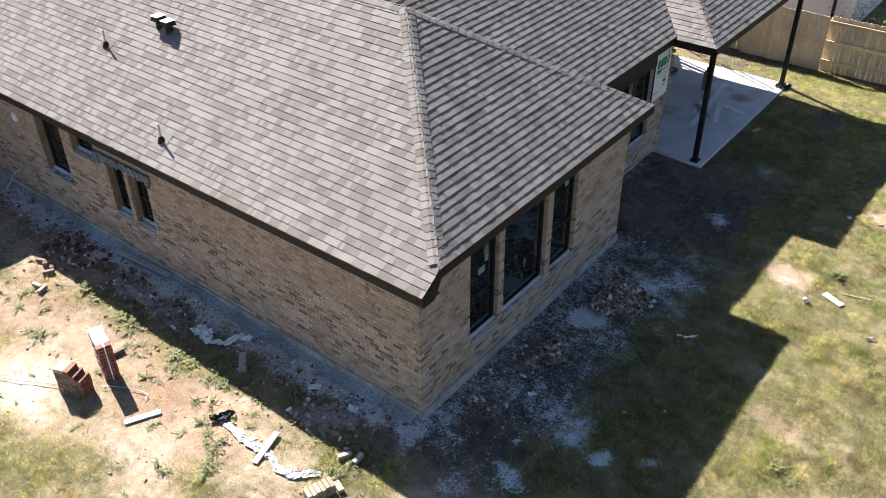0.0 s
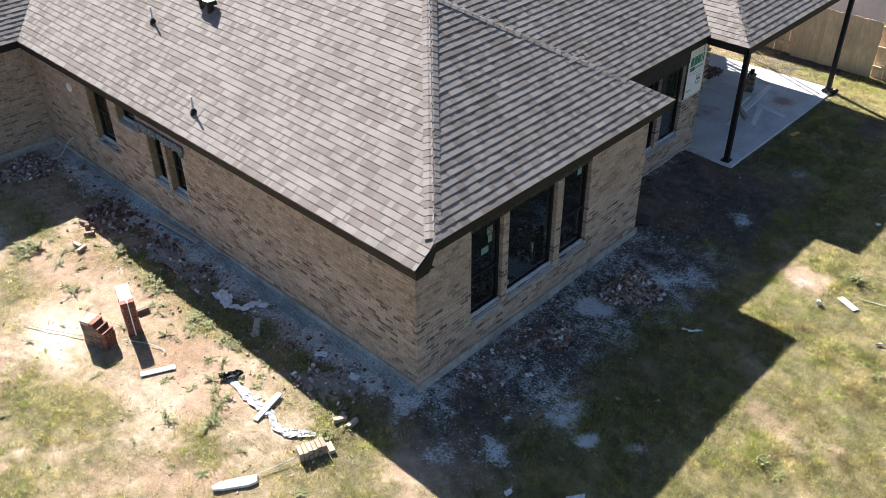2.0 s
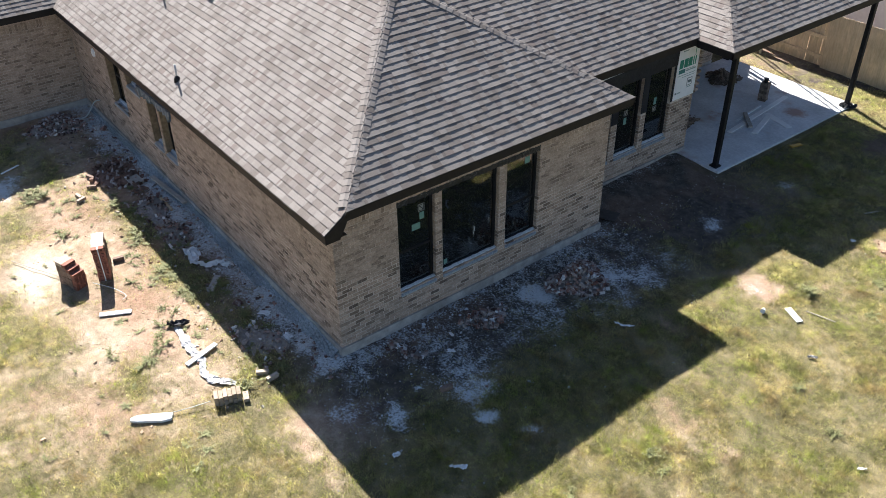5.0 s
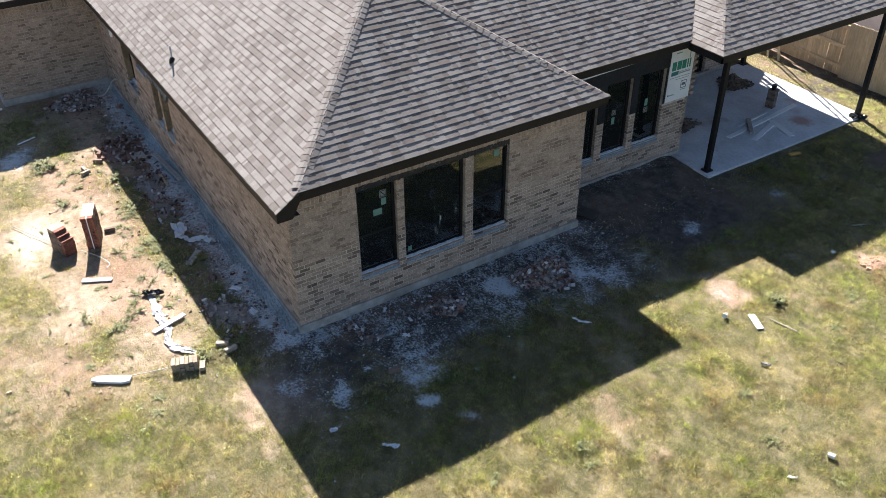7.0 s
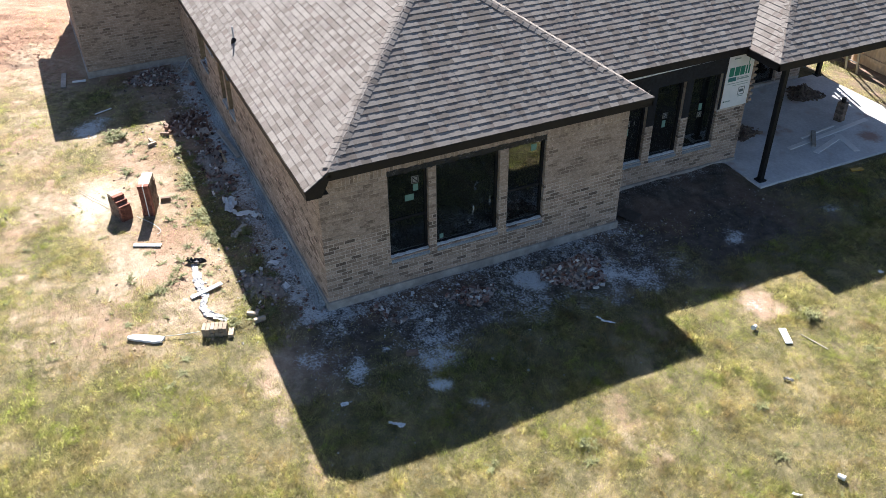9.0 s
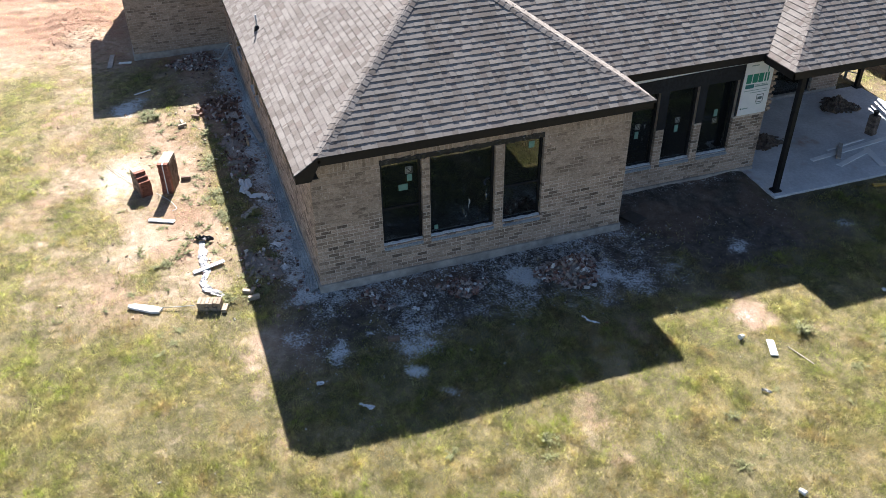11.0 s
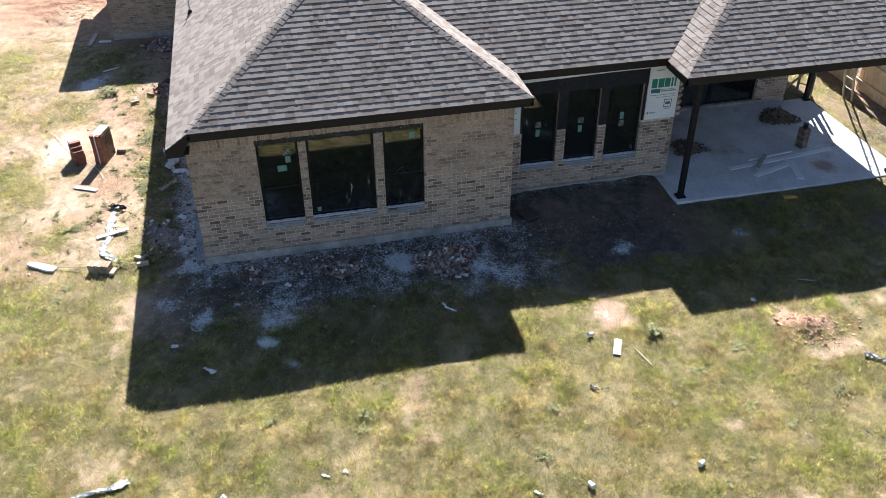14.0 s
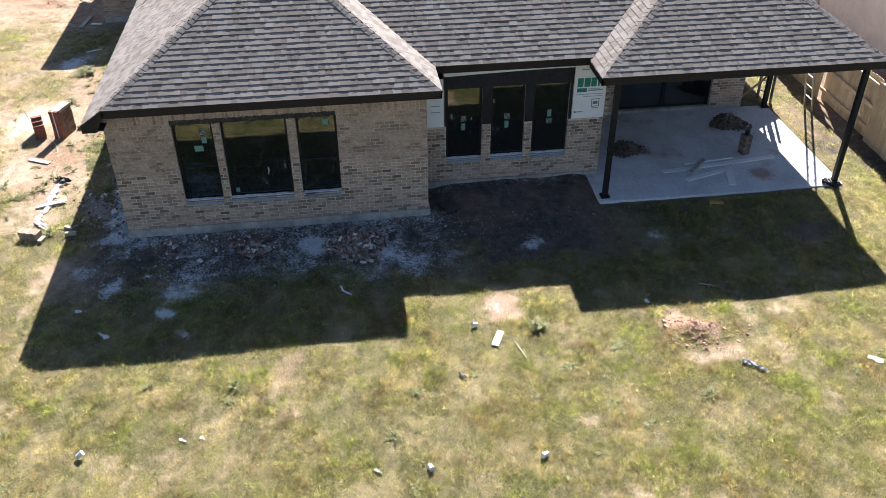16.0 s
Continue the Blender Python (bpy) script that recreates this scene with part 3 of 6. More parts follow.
def eave(a, b, z, inward, wall):
    """Fascia board along an eave from a to b, a drip edge, and the soffit in to the wall."""
    a, b, i = Vector((*a, 0)), Vector((*b, 0)), Vector((*inward, 0))
    g = Geo()
    g.solid([a + Vector((0, 0, z - 0.015 - FASCIA)), b + Vector((0, 0, z - 0.015 - FASCIA)), b + i * 0.035 + Vector((0, 0, z - 0.015 - FASCIA)), a + i * 0.035 + Vector((0, 0, z - 0.015 - FASCIA))],
            [a + Vector((0, 0, z - 0.012)), b + Vector((0, 0, z - 0.012)), b + i * 0.035 + Vector((0, 0, z - 0.012)), a + i * 0.035 + Vector((0, 0, z - 0.012))])
    part("fascia", g, TRIM, house)
    g = Geo()
    e0, e1 = -i * 0.012, i * 0.03
    g.solid([a + e0 + Vector((0, 0, z - 0.045)), b + e0 + Vector((0, 0, z - 0.045)), b + e1 * 0 - i * 0.001 + Vector((0, 0, z - 0.045)), a - i * 0.001 + Vector((0, 0, z - 0.045))],
            [a + e0 + Vector((0, 0, z - 0.004)), b + e0 + Vector((0, 0, z - 0.004)), b - i * 0.001 + Vector((0, 0, z - 0.004)), a - i * 0.001 + Vector((0, 0, z - 0.004))])
    part("drip_edge", g, TRIM, house)
    if wall:
        g = Geo()
        s0, s1 = i * 0.036, i * (wall + 0.1)
        zz = z - FASCIA + 0.01
        g.solid([a + s0 + Vector((0, 0, zz)), b + s0 + Vector((0, 0, zz)), b + s1 + Vector((0, 0, zz)), a + s1 + Vector((0, 0, zz))],
                [a + s0 + Vector((0, 0, zz + 0.012)), b + s0 + Vector((0, 0, zz + 0.012)), b + s1 + Vector((0, 0, zz + 0.012)), a + s1 + Vector((0, 0, zz + 0.012))])
        part("soffit", g, SOFFIT, house)


eave((x0, hip_low), (x0, EAVE_WING), EAVE_Z, (-1, 0), 0.32)
eave((EAVE_LEFT, y0), (x0, y0), LOW_Z, (0, 1), 0.3)
eave((EAVE_REAR, EAVE_WING), (x0, EAVE_WING), EAVE_Z, (0, -1), 0.27)
eave((EAVE_REAR, EAVE_WING), (EAVE_REAR, EAVE_PORCH_SIDE), EAVE_Z, (-1, 0), 0.3)
eave((EAVE_REAR, EAVE_PORCH_SIDE), (EAVE_PORCH, EAVE_PORCH_SIDE), PORCH_Z, (0, 1), 0)
eave((EAVE_PORCH, EAVE_PORCH_SIDE), (EAVE_PORCH, EAVE_FAR), PORCH_Z, (-1, 0), 0)
eave((-12.6, EAVE_FAR), (EAVE_PORCH, EAVE_FAR), PORCH_Z, (0, -1), 0)
eave((-24.0, EAVE_FAR + 0.7), (-12.6, EAVE_FAR + 0.7), PORCH_Z - 0.7 * PITCH, (0, -1), 0)
eave((EAVE_LEFT, EAVE_LEFT_END), (EAVE_LEFT, y0), LOW_Z, (-1, 0), 0.3)
eave((-24.6, EAVE_LEFT_END), (EAVE_LEFT, EAVE_LEFT_END), LOW_Z, (0, 1), 0.2)
eave((-27.0, EAVE_LEFT_END + 0.95), (-24.6, EAVE_LEFT_END + 0.95), LOW_Z + 0.95 * PITCH, (0, 1), 0.2)
# boxed end where the long eave runs on below the front one
lo, hi = LOW_Z - 0.012 - FASCIA, EAVE_Z - 0.012 - FASCIA
g = Geo()
ring = [(y0 + 0.04, lo), (SIDE_Y - 0.006, lo), (SIDE_Y - 0.006, hi), (hip_low, hi), (hip_low, EAVE_Z - 0.03), (y0 + 0.04, LOW_Z - 0.03)]
g.solid([(FRONT_X + 0.006, y, z) for y, z in ring], [(x0 - 0.002, y, z) for y, z in ring])
part("eave_return", g, TRIM, house)
g = Geo()
ring = [(y0 - 0.003, lo - 0.003), (SIDE_Y - 0.03, lo - 0.003), (hip_low, hi), (hip_low, EAVE_Z - 0.012), (y0 - 0.003, LOW_Z - 0.014)]
g.solid([(x0 + 0.001, y, z) for y, z in ring], [(x0 + 0.018, y, z) for y, z in ring])
part("rake_board", g, TRIM, house)
# porch ceiling and beam
g = Geo()
g.box(PORCH_X, EAVE_PORCH - 0.04, EAVE_PORCH_SIDE + 0.04, EAVE_FAR - 0.04, PORCH_Z - 0.17, PORCH_Z - 0.15)
part("porch_ceiling", g, SOFFIT, house)

# ---- walls ----
BRICK_L, BRICK_H, JOINT, DEPTH = 0.205, 0.0745, 0.0145, 0.084
WHOLE = Geo()
WHOLE.box(0, BRICK_L - JOINT, -DEPTH, 0, 0, BRICK_H - JOINT)
WHOLE_BRICK = WHOLE.mesh("brick", BRICK)


def brick_wall(start, along, out, length, z0, z1, openings=(), soldier=True, singles=None, seed=0, inner=0.22, bricks=True, skip=()):
    """A wall with real bricks in running bond over a recessed mortar body; openings: u0, u1, z0, z1. skip: stretches of body without bricks."""
    rng = random.Random(seed + 50)
    o, a, n = Vector((*start, 0)), Vector((*along, 0)), Vector((*out, 0))

    def at(u, w, z):
        return o + a * u + n * w + Vector((0, 0, z))

    body = Geo()
    gaps = [(p - 0.006, q + 0.006, r - 0.006, t + 0.006) for p, q, r, t in openings]
    us = sorted({0.006, length - 0.006, *(u for op in gaps for u in op[:2])})
    zs = sorted({z0, z1, *(min(max(z, z0), z1) for op in gaps for z in op[2:])})
    nz = len(zs)
    body.v = [tuple(at(u, w, z)) for w in (-0.0045, -inner) for u in us for z in zs]
    back = len(us) * nz
    filled = {(i, k) for i in range(len(us) - 1) for k in range(nz - 1)
              if not any(p <= (us[i] + us[i + 1]) / 2 <= q and r <= (zs[k] + zs[k + 1]) / 2 <= t for p, q, r, t in gaps)}
    for i, k in filled:
        a0, b0, c0, d0 = i * nz + k, (i + 1) * nz + k, (i + 1) * nz + k + 1, i * nz + k + 1
        body.f.append((a0, b0, c0, d0))
        body.f.append((back + d0, back + c0, back + b0, back + a0))
        for (di, dk), (p, q) in {(0, -1): (a0, b0), (1, 0): (b0, c0), (0, 1): (c0, d0), (-1, 0): (d0, a0)}.items():
            if (i + di, k + dk) not in filled:
                body.f.append((p, q, back + q, back + p))
    wall = part("wall", body, MORTAR, house)
    if not bricks:
        return wall
    rest, made = Geo(), 0
    holes = [*openings, *skip]
    top = z1 - (0.36 if soldier else 0.0)
    m0 = Matrix(((a.x, n.x, 0, 0), (a.y, n.y, 0, 0), (0, 0, 1, 0), (0, 0, 0, 1)))

    def lay(ua, ub, za, zb):
        d = rng.uniform(-0.0025, 0.003)
        rest.solid([at(ua, -DEPTH, za), at(ub, -DEPTH, za), at(ub, d, za), at(ua, d, za)], [at(ua, -DEPTH, zb), at(ub, -DEPTH, zb), at(ub, d, zb), at(ua, d, zb)])

    row, z = 0, z0
    course = (top - z0) / round((top - z0) / BRICK_H)
    while z < top - 0.03:
        zb = z + course - JOINT
        cuts = []
        for p, q, r, s in holes:
            if r < zb - 0.02 and s > z + 0.02:
                cuts.append((p, q))
        cuts.sort()
        runs, u = [], 0.0
        for p, q in cuts:
            if p > u:
                runs.append((u, p))
            u = max(u, q)
        if u < length:
            runs.append((u, length))
        for ra, rb in runs:
            k0 = math.floor((ra - (0.5 if row % 2 else 0.0) * BRICK_L) / BRICK_L)
            u = k0 * BRICK_L + (0.5 if row % 2 else 0.0) * BRICK_L
            while u < rb:
                ua, ub = max(u, ra), min(u + BRICK_L, rb)
                if ub - ua > 0.03:
                    jitter = rng.uniform(-0.002, 0.002)
                    if singles and made < 300 and ub - ua > BRICK_L - 1e-4 and singles[0] <= ua <= singles[1] and singles[2] <= z <= singles[3]:
                        made += 1
                        ob = new("brick", WHOLE_BRICK)
                        ob.matrix_world = Matrix.Translation(at(ua, jitter, z)) @ m0
                        ob.parent = wall
                    else:
                        lay(ua, ub - JOINT, z + jitter, zb + jitter)
                u += BRICK_L
        row += 1
        z += course
    if soldier:
        u = 0.0
        while u < length - 0.03:
            if not any(p - 0.01 < u + 0.03 < q + 0.01 and s > top + 0.05 for p, q, r, s in holes):
                lay(u, min(u + BRICK_H - JOINT, length), top + 0.004, top + 0.205)
            u += BRICK_H
        lay(0.0, length, top + 0.212, z1 - 0.004)
    tagged(part("brickwork", rest, BRICK, wall), kind="stuff")
    return wall


FLOOR = 0.17
front_open = [(8.80 - SIDE_Y, 9.59 - SIDE_Y, 0.75, 2.57), (9.75 - SIDE_Y, 11.06 - SIDE_Y, 0.75, 2.57), (11.25 - SIDE_Y, 12.06 - SIDE_Y, 0.75, 2.57)]
brick_wall((FRONT_X, SIDE_Y), (0, 1), (1, 0), WING_Y - SIDE_Y, FLOOR, EAVE_Z - 0.155, front_open, True, (0.0, 6.4, 1.0, 1.7), 1)
side_open = [(16.80, 15.86, 1.05, 2.62), (15.50, 14.68, 1.96, 2.62), (14.36, 13.80, 0.94, 2.15), (13.68, 13.06, 0.94, 2.15)]
side_len = FRONT_X - 0.05 - LEFT_X
brick_wall((FRONT_X - 0.05, SIDE_Y), (-1, 0), (0, -1), side_len, FLOOR, LOW_Z - 0.145,
           [(b + FRONT_X - 0.05, a + FRONT_X - 0.05, z, zz) for a, b, z, zz in side_open], False, None, 2)
brick_wall((FRONT_X - 0.05, WING_Y), (-1, 0), (0, 1), REAR_X * -1 + FRONT_X - 0.05, FLOOR, EAVE_Z - 0.155, (), True, None, 3)
rear_open = [(14.46, 15.26, 0.70, 2.46), (15.47, 16.22, 0.70, 2.46), (16.41, 17.22, 0.70, 2.46)]
bare = [(0.0, 4.2, 1.56, 3.0)]
brick_wall((REAR_X, WING_Y), (0, 1), (1, 0), REAR_END - WING_Y, FLOOR, EAVE_Z - 0.155, [(a - WING_Y, b - WING_Y, z, zz) for a, b, z, zz in rear_open], False, None, 4, 0.25, True, bare)
brick_wall((REAR_X, REAR_END), (-1, 0), (0, 1), -PORCH_X + REAR_X, FLOOR, PORCH_Z - 0.17, (), False, None, 5)
brick_wall((PORCH_X, REAR_END), (0, 1), (1, 0), 22.80 - REAR_END, FLOOR, PORCH_Z - 0.17, [(19.35 - REAR_END, 21.90 - REAR_END, 0.14, 2.5)], False, None, 6)
brick_wall((PORCH_X, 22.80), (-1, 0), (0, 1), 13.0, FLOOR, PORCH_Z - 0.1, (), False, None, 7, 0.22, False)
brick_wall((LEFT_X, SIDE_Y), (0, -1), (1, 0), SIDE_Y - LEFT_END, FLOOR, LOW_Z - 0.145, (), True, None, 8)
brick_wall((LEFT_X - 0.05, LEFT_END), (-1, 0), (0, -1), 4.93, FLOOR, LOW_Z - 0.145, (), False, None, 9)
brick_wall((-24.4, LEFT_END + 0.95), (-1, 0), (0, -1), 2.4, FLOOR, LOW_Z + 0.4, (), False, None, 10, 0.22, False)
g = Geo()
g.box(-26.8, -26.6, LEFT_END + 0.95, 12, FLOOR, 2.7)
g.box(-24.4, -24.2, LEFT_END + 0.23, LEFT_END + 1.2, FLOOR, 2.7)
g.box(-24.0, -23.8, 12, 22.8, FLOOR, 2.7)
g.box(-26.8, -23.8, 11.8, 12, FLOOR, 2.7)
part("wall", g, MORTAR, house)

# slab under the house, its edge a little proud of the brick
g = Geo()
e = 0.03
ring = [(FRONT_X + e, SIDE_Y - e), (FRONT_X + e, WING_Y + e), (REAR_X + e, WING_Y + e), (REAR_X + e, REAR_END), (PORCH_X, REAR_END), (PORCH_X, 22.8), (-24, 22.8), (-26.8, 12), (-26.8, LEFT_END + 0.92), (-24.43, LEFT_END + 0.92), (-24.43, LEFT_END - e), (LEFT_X + e, LEFT_END - e), (LEFT_X + e, SIDE_Y - e)]
g.solid([(x, y, -0.3) for x, y in ring], [(x, y, FLOOR - 0.004) for x, y in ring])
part("foundation", g, FOOTING, house, "dusty pale concrete slab edge")
# partition walls inside
g = Geo()
g.box(-10.6, -10.5, 7.75, 13.6, FLOOR, 2.75)
g.box(-10.4, -7.8, 14.05, 14.12, FLOOR, 2.9)
g.box(-13.0, -12.9, 14.2, 22.5, FLOOR, 2.9)
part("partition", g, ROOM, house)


def window(centre_u, face, out, u0, u1, z0, z1, rail=True, depth=0.085, sill=True, stickers=(), ledge=True):
    """A black-framed window set back in its opening; face: fixed coordinate of the brick face, out: 'x' or 'y-'."""
    def at(u, w, z):
        return (face + w, u, z) if out == "x" else (u, face - w, z)

    def bar(g, ua, ub, wa, wb, za, zb):
        pts = [at(ua, wa, za), at(ub, wa, za), at(ub, wb, za), at(ua, wb, za)]
        g.solid(pts, [(p[0], p[1], zb) for p in pts])

    g = Geo()
    wa, wb = -depth - 0.06, -depth
    f = 0.045
    bar(g, u0, u0 + f, wa, wb, z0, z1)
    bar(g, u1 - f, u1, wa, wb, z0, z1)
    bar(g, u0 + f, u1 - f, wa, wb, z0, z0 + f)
    bar(g, u0 + f, u1 - f, wa, wb, z1 - f, z1)
    pane_gap = []
    if rail:
        zm = z0 + (z1 - z0) * 0.43
        bar(g, u0 + f, u1 - f, wa, wb - 0.012, zm - 0.022, zm + 0.022)
        pane_gap = [(z0 + f, zm - 0.022), (zm + 0.022, z1 - f)]
    else:
        pane_gap = [(z0 + f, z1 - f)]
    win = part("window", g, BLACK, house, "black-framed window with protective film and dust", bevel=0.004)
    for za, zb in pane_gap:
        g = Geo()
        bar(g, u0 + f, u1 - f, wa + 0.02, wa + 0.028, za, zb)
        p = part("pane", g, GLASS, win)
        p.visible_shadow = False
    if sill:
        k = max(2, round((u1 - u0) / 0.08))
        for i in range(k):
            g = Geo()
            a = u0 + (u1 - u0) * i / k
            b = u0 + (u1 - u0) * (i + 1) / k - 0.006
            pts = [at(a, -depth - 0.02, z0 - 0.03), at(b, -depth - 0.02, z0 - 0.03), at(b, 0.025, z0 - 0.075), at(a, 0.025, z0 - 0.075)]
            g.solid(pts, [(p[0], p[1], p[2] + 0.05) for p in pts])
            part("sill_brick", g, BLUE_FILM, win)
    for su, sz, w, h, m in stickers:
        g = Geo()
        bar(g, su, su + w, wb - 0.028, wb - 0.026, sz, sz + h)
        part("sticker", g, m, win, "paper sticker on the glass")
        if m is WHITE_NOTE:
            g = Geo()
            b = 0.012
            for ua, ub, za, zb in ((b, w - b, b, 2 * b), (b, w - b, h - 2 * b, h - b), (b, 2 * b, 2 * b, h - 2 * b), (w - 2 * b, w - b, 2 * b, h - 2 * b)):
                bar(g, su + ua, su + ub, wb - 0.0255, wb - 0.0245, sz + za, sz + zb)
            g.solid([at(su + 2 * b, wb - 0.0255, sz + h - 3 * b), at(su + 3 * b, wb - 0.0255, sz + h - 2 * b), at(su + w - 2 * b, wb - 0.0255, sz + 3 * b), at(su + w - 3 * b, wb - 0.0255, sz + 2 * b)],
                    [at(su + 2 * b, wb - 0.0245, sz + h - 3 * b), at(su + 3 * b, wb - 0.0245, sz + h - 2 * b), at(su + w - 2 * b, wb - 0.0245, sz + 3 * b), at(su + w - 3 * b, wb - 0.0245, sz + 2 * b)])
            part("sticker_print", g, BLACK, win, "printed frame with a diagonal")
    if ledge:
        g = Geo()
        rs = random.Random(int(u0 * 100))
        n = max(6, round((u1 - u0) / 0.06))
        for i in range(n + 1):
            u = u0 + (u1 - u0) * i / n
            t, r = rs.uniform(0.012, 0.03), rs.uniform(-0.012, 0.01)
            g.v.extend([at(u, wb + 0.002, z0 + 0.021), at(u, wb + 0.055 + r, z0 + 0.021 - 0.006), at(u, wb + 0.05 + r, z0 + 0.021 + t * 0.5), at(u, wb + 0.002, z0 + 0.021 + t)])
        for i in range(n):
            for k in range(4):
                j = (k + 1) % 4
                g.f.append((i * 4 + k, i * 4 + j, i * 4 + 4 + j, i * 4 + 4 + k))
        g.f.extend([(0, 1, 2, 3), (n * 4 + 3, n * 4 + 2, n * 4 + 1, n * 4)])
        part("dust_ledge", g, LEDGE, win, "pale bluish dust and sealant on the sill")
    return win


LEDGE = surface("sill_dust", (0.45, 0.49, 0.53), (0.78, 0.82, 0.86), 24.0, 0.85, 0.5, 0.3)
JAMB = surface("raw_jamb_wood", (0.17, 0.128, 0.08), (0.34, 0.27, 0.18), 14.0, 0.8, 0.3, 0.3)
DARK_FLASH = flashing_material("torn_flashing", (0.004, 0.006, 0.012), (0.016, 0.022, 0.036))
SIDE_FLASH = flashing_material("bunched_flashing", (0.03, 0.05, 0.085), (0.16, 0.22, 0.29))
GREEN_NOTE = surface("pale_green_sticker", (0.13, 0.27, 0.23), (0.19, 0.34, 0.29), 20.0, 0.6, 0.05, 0.1)
WHITE_NOTE = surface("off_white_sticker", (0.22, 0.23, 0.21), (0.30, 0.31, 0.29), 20.0, 0.6, 0.05, 0.1)
X = FRONT_X
window(0, X, "x", 8.80, 9.59, 0.75, 2.57, True, stickers=[(9.30, 2.22, 0.14, 0.15, WHITE_NOTE), (9.33, 2.06, 0.10, 0.14, GREEN_NOTE), (9.16, 1.88, 0.18, 0.13, GREEN_NOTE)])
window(0, X, "x", 9.75, 11.06, 0.75, 2.57, False, stickers=[(9.85, 0.86, 0.08, 0.10, GREEN_NOTE)])
window(0, X, "x", 11.25, 12.06, 0.75, 2.57, True, stickers=[(11.78, 2.30, 0.12, 0.14, GREEN_NOTE)])
for u0, u1 in ((14.46, 15.26), (15.47, 16.22), (16.41, 17.22)):
    m = (u0 + u1) / 2
    paper = 1.42 if u0 > 16 else 1.60
    window(0, REAR_X, "x", u0, u1, 0.70, 2.46, False, stickers=[(m - 0.06, paper, 0.12, 0.13, WHITE_NOTE), (m - 0.05, 1.59 if u0 > 16 else 1.38, 0.09, 0.17, GREEN_NOTE)])
window(0, PORCH_X, "x", 19.35, 20.62, 0.14, 2.5, False, 0.1, False, (), False)
window(0, PORCH_X, "x", 20.63, 21.90, 0.14, 2.5, False, 0.1, False, (), False)
for a, b, z, zz in side_open:
    window(0, SIDE_Y, "y-", -a + 0.03, -b, z, zz, zz - z > 1, 0.15, True)
    g = Geo()
    g.box(-a - 0.004, -a + 0.028, SIDE_Y + 0.012, SIDE_Y + 0.21, z, zz)
    part("jamb_board", g, JAMB, house, "raw yellowish jamb board in the window reveal")

# sheathing left bare on the rear wall, with its printing as plain shapes
def board(u0, u1, z0, z1, prints):
    g = Geo()
    g.box(REAR_X - 0.006, REAR_X + 0.006, u0, u1, z0, z1)
    ob = part("sheathing_board", g, WRAP, house, "white coated sheathing board with green and grey print")
    for a, b, c, d, m in prints:
        h = Geo()
        h.box(REAR_X + 0.006, REAR_X + 0.009, u0 + a, u0 + b, z0 + c, z0 + d)
        part("print", h, m, ob)


GI, GY = GREEN_INK, GREY_INK
letters = [(a, b, 0.76, 0.97, GI) for a, b in ((0.07, 0.20), (0.225, 0.36), (0.375, 0.50), (0.53, 0.57), (0.60, 0.64))]
board(17.30, 18.03, 1.56, 2.86, letters + [(0.07, 0.29, 0.635, 0.73, TEAL_INK), (0.31, 0.66, 0.655, 0.685, GY), (0.31, 0.62, 0.70, 0.712, GY), (0.05, 0.66, 0.575, 0.587, GY), (0.22, 0.66, 0.52, 0.532, GY),
      (0.42, 0.60, 0.27, 0.285, GREY_DARK), (0.42, 0.60, 0.445, 0.46, GREY_DARK), (0.42, 0.435, 0.285, 0.445, GREY_DARK), (0.585, 0.60, 0.285, 0.445, GREY_DARK), (0.455, 0.565, 0.335, 0.40, GREY_DARK), (0.44, 0.58, 0.225, 0.245, GY),
      (0.04, 0.08, 0.14, 0.18, GREY_DARK), (0.10, 0.24, 0.145, 0.172, GY), (0.14, 0.32, 1.16, 1.185, GY), (0.58, 0.60, 0.98, 1.2, GI)])
board(14.02, 14.40, 1.56, 2.86, [(0.1, 0.3, 0.5, 0.52, GY), (0.1, 0.3, 0.35, 0.37, GY)])
# dark membrane over and between the rear windows
g = Geo()
ring = [(14.40, 2.46), (17.28, 2.46), (17.28, 2.80), (16.4, 2.795), (15.2, 2.765), (14.40, 2.74)]
g.solid([(REAR_X - 0.004, u, z) for u, z in ring], [(REAR_X + 0.02, u, z) for u, z in ring])
for a, b in ((14.42, 14.46), (15.26, 15.47), (16.22, 16.41), (17.22, 17.28)):
    g.box(REAR_X - 0.004, REAR_X + 0.006, a, b, 1.56, 2.46)
part("membrane", g, BLACK_FILM, house, "black weather membrane over the rear windows")

g = Geo()
g.box(REAR_X - 0.004, REAR_X + 0.006, 14.2, 17.28, 2.70, 2.91)
part("sheathing_strip", g, WRAP, house)
# torn flashing along the heads of the windows, each one ragged ribbon
def ribbon(u0, u1, low, high, rag, place, seed, label, material):
    rs = random.Random(seed)
    g = Geo()
    u, cols = u0, 0
    while u < u1:
        drop = rs.uniform(0.0, rag * 0.3) if rs.random() < 0.7 else rs.uniform(rag * 0.3, rag)
        d = rs.uniform(0.008, 0.022)
        zl, zh = low - drop, high + rs.uniform(-0.012, 0.012)
        g.v.extend(tuple(place(u, w, z)) for w, z in ((0.003, zl), (d, zl), (d + rs.uniform(-0.004, 0.006), (zl + zh) / 2), (d, zh), (0.003, zh)))
        u += rs.uniform(0.012, 0.06)
        cols += 1
    for c in range(cols - 1):
        for k in range(5):
            j = (k + 1) % 5
            g.f.append((c * 5 + k, c * 5 + j, c * 5 + 5 + j, c * 5 + 5 + k))
    g.f.extend([(0, 1, 2, 3, 4), tuple((cols - 1) * 5 + k for k in (4, 3, 2, 1, 0))])
    part("head_flashing", g, material, house, label)


